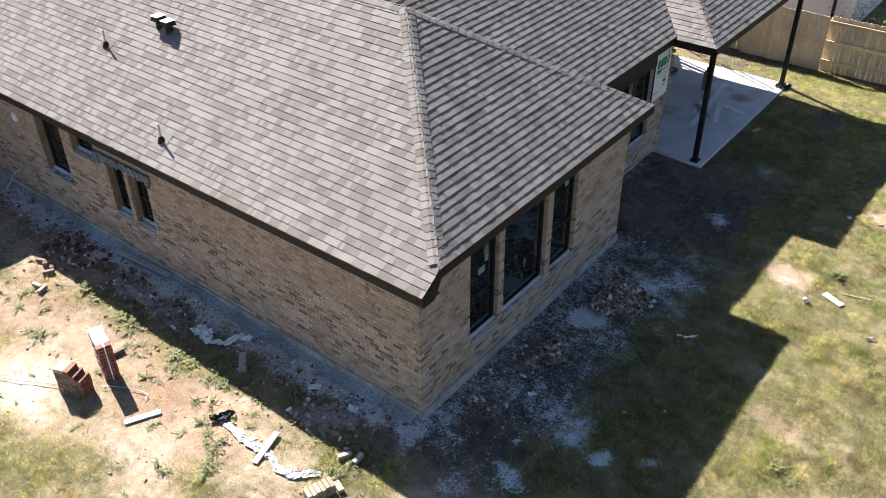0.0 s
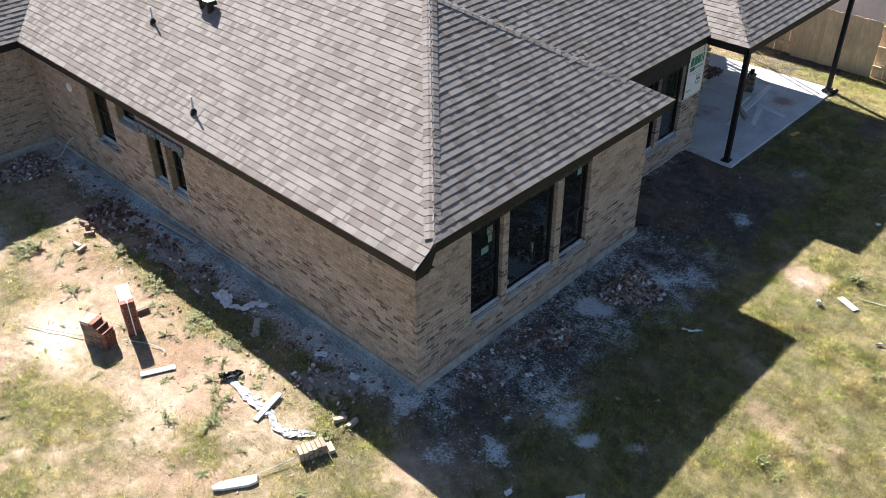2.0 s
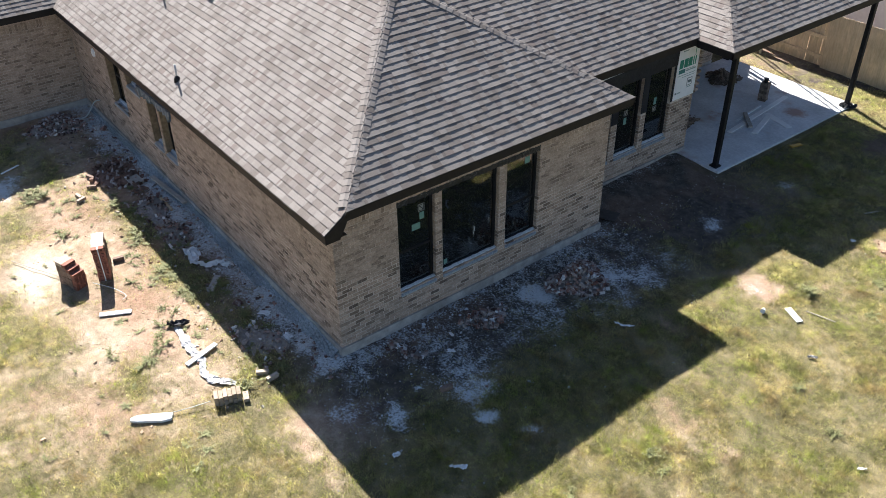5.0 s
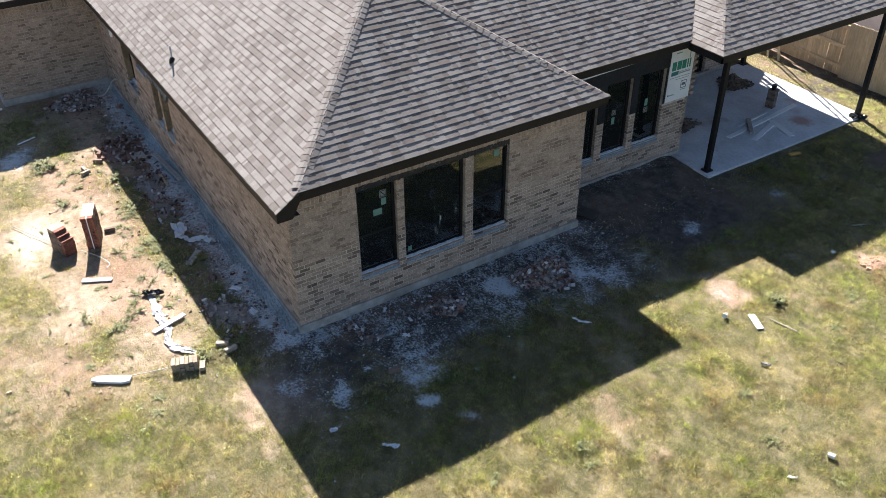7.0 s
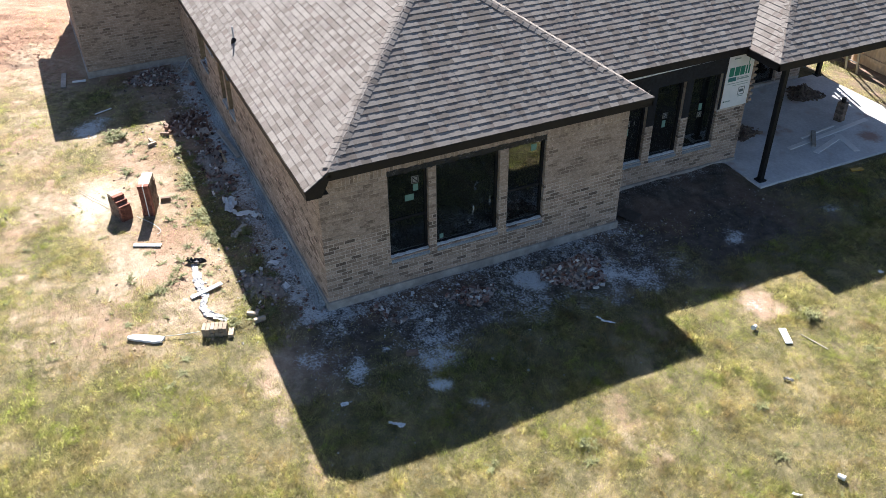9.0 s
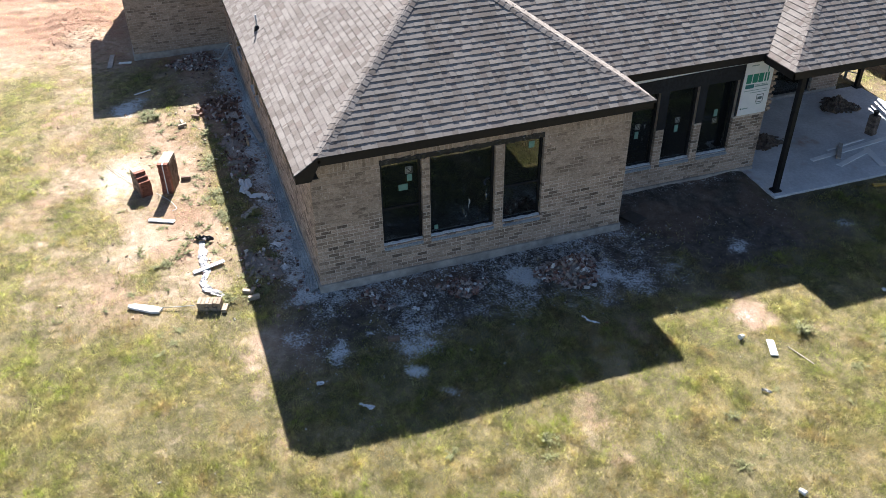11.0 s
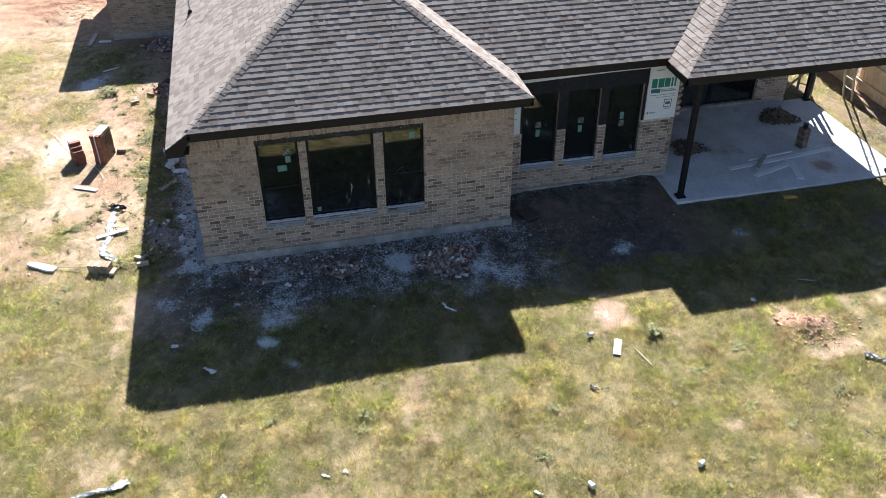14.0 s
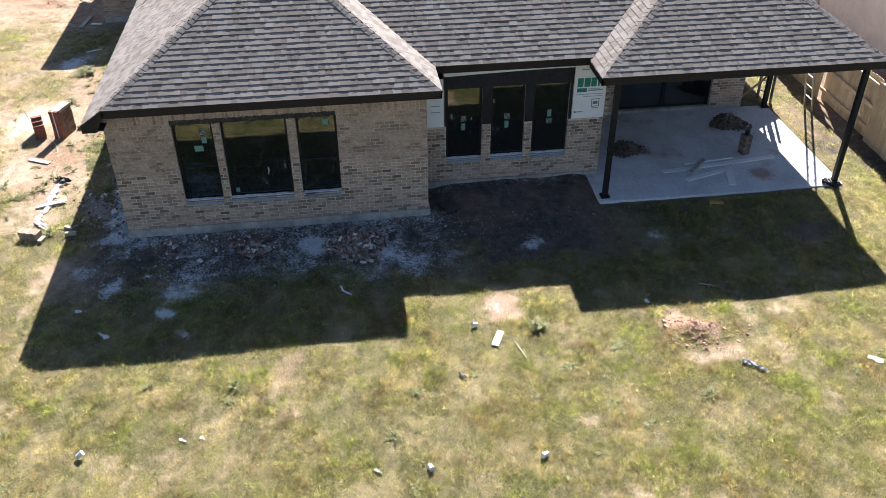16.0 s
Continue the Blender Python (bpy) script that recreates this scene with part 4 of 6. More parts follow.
ribbon(8.78, 12.10, 2.565, 2.655, 0.035, lambda u, w, z: (FRONT_X + w, u, z), 31, "torn dusty blue-black flashing over the windows", DARK_FLASH)
ribbon(-14.62, -12.83, 2.14, 2.27, 0.13, lambda u, w, z: (u, SIDE_Y - w * 4.0, z), 32, "bunched blue-grey flashing over the narrow windows", SIDE_FLASH)

# unfinished toothing where the rear wall turns into the porch
z, k = 1.56, 0
while z < 2.80:
    g = Geo()
    g.box(REAR_X - 0.10, REAR_X + (0.075 if k % 2 else 0.012), REAR_END + 0.004, REAR_END + 0.075, z, z + BRICK_H - JOINT)
    part("brick", g, BRICK, house)
    z, k = z + BRICK_H, k + 1

# posts and slab of the porch
porch = Geo()
porch.box(PORCH_X + 0.002, -6.27, 17.76, 23.52, -0.25, 0.085)
tagged(part("porch_slab", porch, CONCRETE, None, "", False, 0.015), "pale concrete porch slab with dust and off-cuts", "slab", kind="structure")


def post(x, y):
    p = thing("porch_post", "dark-painted timber porch post on a bolted base plate", "post", "porch posts", at=(x, y, 0.085))
    g = Geo()
    g.box(-0.056, 0.056, -0.056, 0.056, 0.03, PORCH_Z - FASCIA - 0.085)
    part("shaft", g, BLACK, p, "", False, 0.008)
    g = Geo()
    g.box(-0.1, 0.1, -0.1, 0.1, 0.0, 0.035)
    part("base_plate", g, BLACK, p, "black steel base plate")
    return p


first = post(-6.50, 17.93)
copy_thing(first, pose(-6.42, 23.37, 0.085))
copy_thing(first, pose(-10.33, 23.42, 0.085))

# ---- ground ----
def sand_share(x, y):
    """Spilled pale sand beside the brick stacks."""
    bx, by = x + (cloud(x, y, 1.6, 83) - 0.5) * 0.9, y + (cloud(x, y, 1.6, 87) - 0.5) * 0.7
    patch = np.exp(-((((bx + 12.25) / 0.72) ** 2 + ((by - 3.95) / 0.62) ** 2) ** 2))
    return np.maximum(patch, 0.3 * np.exp(-(((bx + 9.6) / 0.9) ** 2 + ((by - 4.2) / 0.35) ** 2)))


def soil_share(x, y):
    """How bare the ground is, 0 to 1: the side yard and the building's apron are worn to soil."""
    n = cloud(x, y, 0.55, 3)
    fine = cloud(x, y, 2.2, 21)
    side = ramp01(x, -5.0, -8.5) * ramp01(y, 0.6, 4.2) * ramp01(y, 10.0, 8.0)
    apron = np.maximum(ramp01(x, -3.6, -5.2) * ramp01(y, 5.0, 7.0), 0) * ramp01(y, 20.0, 17.0)
    far = ramp01(x, -17.5, -21.0)
    lane = ramp01(y, 22.8, 23.6) * ramp01(x, -5.6, -7.2) * (0.25 + 0.6 * ramp01(y, 24.5, 25.1))
    base = np.maximum(np.maximum(np.maximum(side * 0.78, apron * 0.85), far * 0.85), lane)
    spots = ramp01(n, 0.56, 0.74) * 0.30 + ramp01(cloud(x, y, 1.9, 27), 0.62, 0.8) * 0.38
    bx, by = x + (cloud(x, y, 2.4, 33) - 0.5) * 0.8, y + (cloud(x, y, 2.4, 37) - 0.5) * 0.8
    d = np.exp(-((((bx + 3.05) / 0.5) ** 2 + ((by - 15.0) / 0.5) ** 2) ** 2))
    e = sand_share(x, y) + np.exp(-((((bx + 2.0) / 0.36) ** 2 + ((by - 18.2) / 0.5) ** 2) ** 2)) + 0.75 * np.exp(-((((bx + 1.2) / 0.35) ** 2 + ((by - 18.5) / 0.6) ** 2) ** 2)) + 0.6 * np.exp(-((((bx + 1.15) / 0.2) ** 2 + ((by - 19.7) / 0.3) ** 2) ** 2)) + 0.6 * np.exp(-((((bx + 2.3) / 0.3) ** 2 + ((by - 20.1) / 0.45) ** 2) ** 2)) + 0.8 * np.exp(-((((bx + 4.6) / 0.4) ** 2 + ((by - 22.0) / 0.7) ** 2) ** 2))
    for px, py, rx, ry in ((-14.5, 4.0, 1.0, 0.55), (-13.3, 3.5, 0.9, 0.5), (-10.4, 3.3, 0.9, 0.6), (-8.1, 4.35, 0.7, 0.45), (-15.9, 5.35, 0.5, 0.3), (-4.0, 8.2, 0.8, 0.9), (-4.4, 10.9, 0.7, 0.7), (-5.4, 8.15, 0.3, 0.5), (-8.6, 6.5, 1.2, 0.5), (-6.6, 6.3, 0.9, 0.6), (-17.6, 4.7, 1.3, 0.9), (-12.6, 6.15, 0.9, 0.35), (-10.6, 6.2, 1.0, 0.35), (-9.4, 6.3, 0.8, 0.35), (-3.9, 9.6, 0.7, 0.8), (-4.2, 12.0, 0.7, 0.8), (-5.0, 14.6, 0.7, 0.7), (-11.4, 3.0, 1.0, 0.5), (-9.2, 3.6, 0.7, 0.5)):
        base = base * (1 - 0.9 * np.exp(-(((x - px) / rx) ** 2 + ((y - py) / ry) ** 2)))
    s = np.clip(base * (0.55 + 0.9 * n) + spots, 0, 1)
    s = np.clip(s + (fine - 0.5) * 0.5 * np.clip(s * 3, 0, 1), 0, 1)
    # bare pale strip added past the fence to bounce light onto the neighbour's wall
    behind = ramp01(y, 25.5, 26.2) * ramp01(y, 29.5, 28.8)
    return np.clip(np.maximum(np.maximum(s, behind), np.maximum(d, e * 0.9)), 0, 1)


def dust_share(x, y):
    """Mortar dust along the walls and where it was mixed."""
    n = cloud(x, y, 1.7, 40)
    wx, wy = x + (cloud(x, y, 2.1, 47) - 0.5) * 0.9, y + (cloud(x, y, 2.1, 53) - 0.5) * 0.9
    near_front = np.maximum(np.exp(-np.clip(x - FRONT_X, 0, 9) / 0.5), 0.72 * ramp01(x, -3.5, -4.9) * ramp01(cloud(x, y, 0.9, 57), 0.32, 0.62)) * ramp01(y, 6.2, 7.8) * ramp01(y, 15.2, 13.4) * (x > -6.6)
    near_side = ramp01(SIDE_Y - y + (cloud(x, y, 1.8, 59) - 0.5) * 0.8, 0.98, 0.35) * (x < -6.2) * (y < 7.6)
    near_rear = 0.3 * np.exp(-np.clip(x - REAR_X, 0, 9) / 0.8) * (y > 13.9) * (y < 17.8) * (x > -7.7)
    spill = np.zeros_like(x)
    for px, py, r, s in ((-5.05, 9.06, 0.34, 0.75), (-4.75, 8.97, 0.36, 0.85), (-4.35, 8.85, 0.28, 0.8), (-5.72, 8.95, 0.42, 0.6), (-5.55, 9.55, 0.32, 0.55), (-6.25, 7.8, 0.5, 0.7), (-5.95, 7.42, 0.4, 0.65),
                         (-4.57, 7.40, 0.24, 0.7), (-5.35, 6.9, 0.32, 0.5), (-5.05, 12.97, 0.55, 0.7), (-4.5, 12.5, 0.4, 0.5), (-4.75, 13.5, 0.4, 0.6), (-4.8, 14.3, 0.4, 0.5), (-16.2, 4.35, 0.5, 0.8), (-5.0, 10.2, 0.4, 0.4)):
        spill = np.maximum(spill, 1.3 * s * np.exp(-(((wx - px) ** 2 + (wy - py) ** 2) / r**2)))
    for px, py, r, s in ((-5.62, 11.42, 0.30, 2.8), (-3.76, 8.62, 0.17, 2.0), (-3.10, 8.96, 0.14, 0.8), (-5.06, 15.97, 0.26, 0.8), (-5.0, 18.62, 0.25, 0.6), (-4.83, 19.21, 0.2, 0.5), (-4.91, 20.14, 0.2, 0.4), (-3.1, 14.75, 0.2, 0.6), (-4.94, 8.07, 0.08, 1.2), (-6.2, 13.95, 0.2, 0.8)):
        spill = np.maximum(spill, s * np.exp(-(((x - px + (wx - x) * 0.3) ** 2 + (y - py + (wy - y) * 0.3) ** 2) / r**2)))
    return np.clip(np.maximum(np.maximum(np.maximum(near_front * 0.66, near_side * 0.95), near_rear), spill) * (0.35 + 0.9 * n), 0, 1.0)


def height(x, y):
    z = (cloud(x, y, 0.35, 5) - 0.5) * 0.10 + (cloud(x, y, 2.6, 9, 3) - 0.5) * 0.045 * (0.35 + soil_share(x, y))
    z = z - 0.02
    mound = 0.15 * np.exp(-(((x + 1.92) / 0.25) ** 2 + ((y - 18.35) / 0.4) ** 2)) * (0.5 + cloud(x, y, 6.0, 79)) + 0.35 * np.exp(-(((x + 24.5) / 2.0) ** 2 + ((y - 3.0) / 2.2) ** 2)) * cloud(x, y, 1.2, 77)
    z = z + 0.115 * ramp01(x, -6.5, -7.1) * ramp01(y, 14.0, 14.6) * ramp01(y, 17.9, 17.4)
    z = z + 0.06 * ramp01(x, -4.8, -6.1) * ramp01(y, 16.6, 17.8) * ramp01(y, 24.6, 23.4)
    dug = ramp01(x, -19.8, -21.5) * ramp01(y, 4.4, 3.6)
    return z + mound + dug * (0.16 * (cloud(x, y, 1.1, 91) - 0.5) + 0.12 * (cloud(x, y * 0.4, 2.8, 95, 3) - 0.5))


def ground_z(x, y):
    return float(height(np.array([x]), np.array([y]))[0])


def ticks(lo, hi, step, reach):
    inner = list(np.arange(lo, hi + 1e-6, step))
    grow, out_lo, out_hi, d = [], [], [], step
    at = 0.0
    while at < reach:
        d *= 1.5
        at += d
        grow.append(at)
    return np.array([lo - g for g in grow[::-1]] + inner + [hi + g for g in grow])


gx, gy = ticks(-27.0, 6.0, 0.09, 900.0), ticks(-3.0, 26.0, 0.09, 900.0)
XX, YY = np.meshgrid(gx, gy, indexing="ij")
ZZ = height(XX, YY)
near = ramp01(np.maximum(np.abs(XX + 9), np.abs(YY - 11)), 40, 20)
ZZ = ZZ * near - 0.02 * (1 - near)
inside = (XX < FRONT_X - 0.3) & (YY > SIDE_Y + 0.3) & (YY < 22.5) & (XX > -24) & ((YY < WING_Y - 0.3) | (XX < REAR_X - 0.3))
ZZ[inside] = -0.15
nx, ny = len(gx), len(gy)
me = bpy.data.meshes.new("ground")
idx = np.arange(nx * ny).reshape(nx, ny)
quads = np.stack([idx[:-1, :-1], idx[1:, :-1], idx[1:, 1:], idx[:-1, 1:]], -1).reshape(-1, 4)
me.vertices.add(nx * ny)
me.vertices.foreach_set("co", np.stack([XX, YY, ZZ], -1).ravel())
me.loops.add(quads.size)
me.loops.foreach_set("vertex_index", quads.ravel())
me.polygons.add(len(quads))
me.polygons.foreach_set("loop_start", np.arange(len(quads)) * 4)
me.polygons.foreach_set("use_smooth", np.ones(len(quads), bool))
me.update()
soil = soil_share(XX, YY)
red = ramp01(XX, -19.5, -22.5) * ramp01(cloud(XX, YY, 0.6, 61), 0.3, 0.5)
red = np.maximum(red, np.exp(-(((XX + 2.0) / 0.5) ** 2 + ((YY - 18.2) / 0.6) ** 2)))
for px, py, rx, ry in ((-15.2, 6.6, 1.1, 0.6), (-10.2, 5.3, 0.9, 0.7), (-11.6, 6.1, 1.2, 0.5), (-14.0, 5.6, 0.9, 0.5)):
    red = np.maximum(red, 0.85 * np.exp(-(((XX - px) / rx) ** 2 + ((YY - py) / ry) ** 2)))
red = np.maximum(red, 0.55 * ramp01(cloud(XX, YY, 0.8, 63), 0.5, 0.68))
# painted shade: soil darkened over the house's shadow, by window wall and side wall
ground_shade = ramp01(XX + 0.9 * (cloud(XX, YY, 0.7, 71) - 0.5) * 3, -3.0, -4.2) * ramp01(YY, 6.0, 7.2) * ramp01(XX, -9.5, -8.2)
ground_shade = np.maximum(ground_shade, 0.6 * ramp01(XX, -18.0, -16.5) * ramp01(YY + 0.6 * (cloud(XX, YY, 0.9, 73) - 0.5), 6.2, 6.7) * ramp01(XX, -6.0, -7.0))
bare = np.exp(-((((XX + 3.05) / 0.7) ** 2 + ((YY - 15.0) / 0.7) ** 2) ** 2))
ground_shade = ground_shade * (1 - bare)
red = np.maximum(red, 0.35 * bare)
for name, values in (("ground_shade", ground_shade), ("sand", sand_share(XX, YY)), ("turf", 1 - soil), ("dust", dust_share(XX, YY)), ("red", np.clip(red * (1 - 0.6 * ground_shade), 0, 1))):
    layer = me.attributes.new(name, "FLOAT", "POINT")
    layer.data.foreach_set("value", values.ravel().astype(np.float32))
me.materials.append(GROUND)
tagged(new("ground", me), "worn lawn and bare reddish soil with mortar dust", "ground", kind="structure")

# grass: blades in tufts, thinner where the soil is bare
rng = np.random.default_rng(4)


def grass(count, lo, hi, size, name, clumps=0.0, thin=0.03):
    x = rng.uniform(lo[0], hi[0], count)
    y = rng.uniform(lo[1], hi[1], count)
    s = soil_share(x, y)
    d = dust_share(x, y)
    keep = rng.random(count) < np.clip(1.08 - 1.6 * s - d, thin, 1) * np.clip(0.25 + 2.2 * (cloud(x, y, 1.1, 90) - 0.2), 0.3, 1)
    keep &= rng.random(count) < np.clip(0.45 + 2.6 * (cloud(x, y, 3.2, 92, 3) - 0.35), 0.3, 1)
    keep &= ~((x < FRONT_X + 0.2) & (y > SIDE_Y - 0.15) & (y < 22.9)) & ~((x < -6.1) & (y > 17.5) & (y < 23.6)) & ~((x < LEFT_X + 0.1) & (y > LEFT_END - 0.1) & (y < 24)) & ~((x < PORCH_X) & (y > SIDE_Y) & (y < 22.9))
    keep &= rng.random(count) < ramp01(x, 6.0, 2.6) * ramp01(y, -4.0, 1.5)
    if clumps:
        keep &= cloud(x, y, 2.3, 140) > clumps
    x, y = x[keep], y[keep]
    n = len(x)
    blades = 6
    x = np.repeat(x, blades) + rng.normal(0, 0.035, n * blades)
    y = np.repeat(y, blades) + rng.normal(0, 0.035, n * blades)
    n *= blades
    z = height(x, y) - 0.004
    ang = rng.uniform(0, 2 * np.pi, n)
    lean = rng.uniform(0.4, 1.52, n)
    tall = size * rng.uniform(0.6, 1.8, n) * np.clip(0.3 + 1.5 * cloud(x, y, 1.6, 150), 0.45, 1.6)
    wide = rng.uniform(0.0020, 0.0042, n)
    ca, sa = np.cos(ang), np.sin(ang)
    tip = np.stack([x + ca * tall * np.sin(lean), y + sa * tall * np.sin(lean), z + tall * np.cos(lean)], -1)
    twist = rng.uniform(-0.9, 0.9, n)
    side = np.stack([-np.sin(ang + twist) * wide, np.cos(ang + twist) * wide, np.zeros(n)], -1)
    foot = np.stack([x, y, z], -1)
    co = np.stack([foot - side, foot + side, tip], 1).reshape(-1, 3)
    me = bpy.data.meshes.new(name)
    me.vertices.add(n * 3)
    me.vertices.foreach_set("co", co.ravel())
    me.loops.add(n * 3)
    me.loops.foreach_set("vertex_index", np.arange(n * 3))
    me.polygons.add(n)
    me.polygons.foreach_set("loop_start", np.arange(n) * 3)
    me.update()
    me.materials.append(GRASS)
    return tagged(new(name, me), "short patchy sunlit grass, part green, part dry", "grass", kind="stuff")


grass(400000, (-6.5, -1.0), (4.5, 25.2), 0.044, "grass")
grass(230000, (-26.0, -3.0), (-6.5, 7.4), 0.042, "grass")
grass(22000, (-16.0, 22.9), (-6.3, 25.2), 0.065, "grass")
grass(170000, (-6.3, 0.0), (3.5, 25.2), 0.078, "grass_clumps", 0.565)
grass(90000, (-26.0, -2.0), (-6.5, 6.9), 0.072, "grass_clumps", 0.58)

# ---- fence and neighbour ----
FENCE_Y, PANEL, PICKET = 25.27, 2.40, 0.14
def fence_panel(x, facing, seed):
    """One bay of a cedar fence; facing: pickets on our side, else the rails are."""
    rng = random.Random(seed)
    f = thing("fence_panel", "raw cedar fence panel with its pickets facing the yard" if facing else "raw cedar fence panel with its rails facing the yard", "fence", "fence panels", at=(x, FENCE_Y, 0))
    y_p, y_r = (-0.085, -0.04) if facing else (0.03, -0.03)
    count = round(PANEL / PICKET)
    for i in range(count):
        g = Geo()
        a, b = i * PICKET + rng.uniform(0.0, 0.001 if facing else 0.006), (i + 1) * PICKET - rng.uniform(0.0008, 0.002 if facing else 0.011)
        top = 1.58 + rng.uniform(-0.012, 0.012)
        c = 0.025
        ring = [(a, -0.05), (b, -0.05), (b, top - c), (b - c, top), (a + c, top), (a, top - c)]
        g.solid([(u, y_p, z) for u, z in ring], [(u, y_p + 0.017, z) for u, z in ring])
        part("picket", g, FENCE_WOOD, f)
    for z in (0.28, 0.85, 1.42):
        g = Geo()
        g.box(0, PANEL, y_r - 0.02 if not facing else y_r + 0.0, y_r + 0.02 if not facing else y_r + 0.04, z - 0.045, z + 0.045)
        part("rail", g, FENCE_WOOD, f)
    g = Geo()
    g.box(-0.045, 0.045, 0.05, 0.14, -0.1, 1.5)
    part("fence_post", g, FENCE_WOOD, f)


for i in range(-9, 7):
    fence_panel(-5.98 + i * PANEL, i % 2 == 1, 100 + i)

nb = thing("neighbour_house", "neighbour's pale plastered house behind the fence, in shade", "house", at=(-6.2, 28.6, 0))
g = Geo()
g.box(-22, 0, 0, 8, -0.2, 2.8)
part("wall", g, STUCCO, nb)
g = Geo()
g.solid([(-22.4, -0.4, 2.8), (0.4, -0.4, 2.8), (0.4, 8.4, 2.8), (-22.4, 8.4, 2.8)], [(-19, 3.5, 4.9), (-3.5, 3.5, 4.9), (-3.5, 4.5, 4.9), (-19, 4.5, 4.9)])
part("roof", g, FELT, nb)
g = Geo()
g.tube([(-0.6, -0.05, 0.0), (-0.6, -0.05, 2.8)], 0.05)
part("downpipe", g, BLACK, nb, "black downpipe")

# ---- plants ----
def leaf(g, at, way, length, width, droop):
    """One bent leaf of four faces."""
    way = Vector(way).normalized()
    side = way.cross(Vector((0, 0, 1)))
    side = side.normalized() if side.length > 1e-3 else Vector((1, 0, 0))
    mid = at + way * length * 0.5
    tip = at + way * length - Vector((0, 0, droop * length))
    k = len(g.v)
    g.v.extend(tuple(p) for p in (at, mid - side * width / 2 + Vector((0, 0, 0.1 * width)), mid + side * width / 2 + Vector((0, 0, 0.1 * width)), mid, tip))
    g.f.extend([(k, k + 3, k + 1), (k, k + 2, k + 3), (k + 1, k + 3, k + 4), (k + 3, k + 2, k + 4)])


def weed_mesh(seed, stems, spread, tall, size):
    rng = random.Random(seed)
    g = Geo()
    for _ in range(stems):
        a = rng.uniform(0, 6.283)
        out = Vector((math.cos(a), math.sin(a), 0))
        reach = spread * rng.uniform(0.3, 1.0)
        h = tall * rng.uniform(0.4, 1.0) * (1.1 - 0.5 * reach / spread)
        pts = [Vector((0, 0, -0.02)), out * reach * 0.45 + Vector((0, 0, h * 0.6)), out * reach + Vector((0, 0, h))]
        g.tube(pts, [0.005, 0.004, 0.002], 4)
        for s in range(13):
            t = 0.2 + 0.8 * s / 12
            p = pts[0].lerp(pts[1], t * 2) if t < 0.5 else pts[1].lerp(pts[2], t * 2 - 1)
            b = rng.uniform(0, 6.283)
            leaf(g, p, (math.cos(b), math.sin(b), rng.uniform(-0.1, 0.6)), size * rng.uniform(0.4, 0.95), size * 0.26, rng.uniform(0.0, 0.4))
    me = g.mesh("weed", WEED)
    return me


WEEDS = [weed_mesh(1, 22, 0.26, 0.20, 0.085), weed_mesh(2, 14, 0.20, 0.12, 0.065), weed_mesh(3, 10, 0.15, 0.10, 0.05)]
rng2 = random.Random(8)
spots = [(-15.38, 4.87, 0, 1.1), (-15.2, 5.02, 0, 1.0), (-15.5, 4.7, 0, 0.9), (-15.12, 4.72, 1, 1.2), (-14.64, 5.32, 2, 1.0), (-13.79, 6.13, 0, 0.9), (-13.88, 5.3, 2, 1.1), (-12.22, 6.05, 0, 0.8), (-12.5, 6.1, 1, 1.1), (-13.27, 4.82, 1, 1.2),
         (-10.5, 6.11, 1, 0.9), (-8.94, 5.15, 1, 0.9), (-8.75, 5.0, 2, 0.9), (-8.55, 5.0, 1, 0.8), (-8.41, 4.82, 1, 0.9), (-8.97, 4.25, 2, 1.2), (-8.57, 6.71, 1, 1.0), (-10.86, 5.97, 1, 1.1),
         (-10.8, 5.38, 2, 1.2), (-13.55, 4.79, 2, 1.2), (-9.2, 5.3, 2, 1.3), (-9.43, 5.66, 2, 1.1), (-9.1, 5.45, 2, 1.0), (-8.66, 5.15, 2, 1.3), (-8.45, 4.75, 1, 1.0), (-8.36, 4.6, 2, 1.3), (-6.75, 5.75, 0, 0.8), (-2.35, 15.5, 0, 1.0), (-0.99, 13.03, 1, 0.9), (-0.04, 12.63, 1, 0.9), (-1.52, 10.01, 0, 0.7),
         (-1.76, 8.52, 2, 1.2), (-0.3, 18.0, 1, 1.0), (-9.6, 6.75, 0, 0.9), (-9.9, 5.95, 2, 1.0), (-11.3, 6.3, 2, 1.0), (-12.9, 6.4, 2, 1.1), (-14.2, 6.3, 2, 1.0), (-16.2, 5.6, 2, 1.2)]
for x, y, k, s in spots:
    ob = new("weed", WEEDS[k])
    ob.matrix_world = pose(x, y, float(height(np.array([x]), np.array([y]))[0]), 0, 0, rng2.uniform(0, 360)) @ Matrix.Diagonal((s, s, s, 1))
    tagged(ob, "low broad-leaved weed growing in bare soil", "weed", "weeds in the yard")
for k in range(70):
    x, y = (rng2.uniform(-16.5, -7.0), rng2.uniform(1.5, 7.0)) if k < 45 else (rng2.uniform(-3.0, 3.0), rng2.uniform(4, 20))
    s = rng2.uniform(0.4, 0.8) if k < 45 else rng2.uniform(0.3, 0.55)
    ob = new("weed", WEEDS[2])
    ob.matrix_world = pose(x, y, float(height(np.array([x]), np.array([y]))[0]), 0, 0, rng2.uniform(0, 360)) @ Matrix.Diagonal((s, s, s, 1))
    tagged(ob, "small weed sprig among thin grass", "weed", "weeds in the yard")
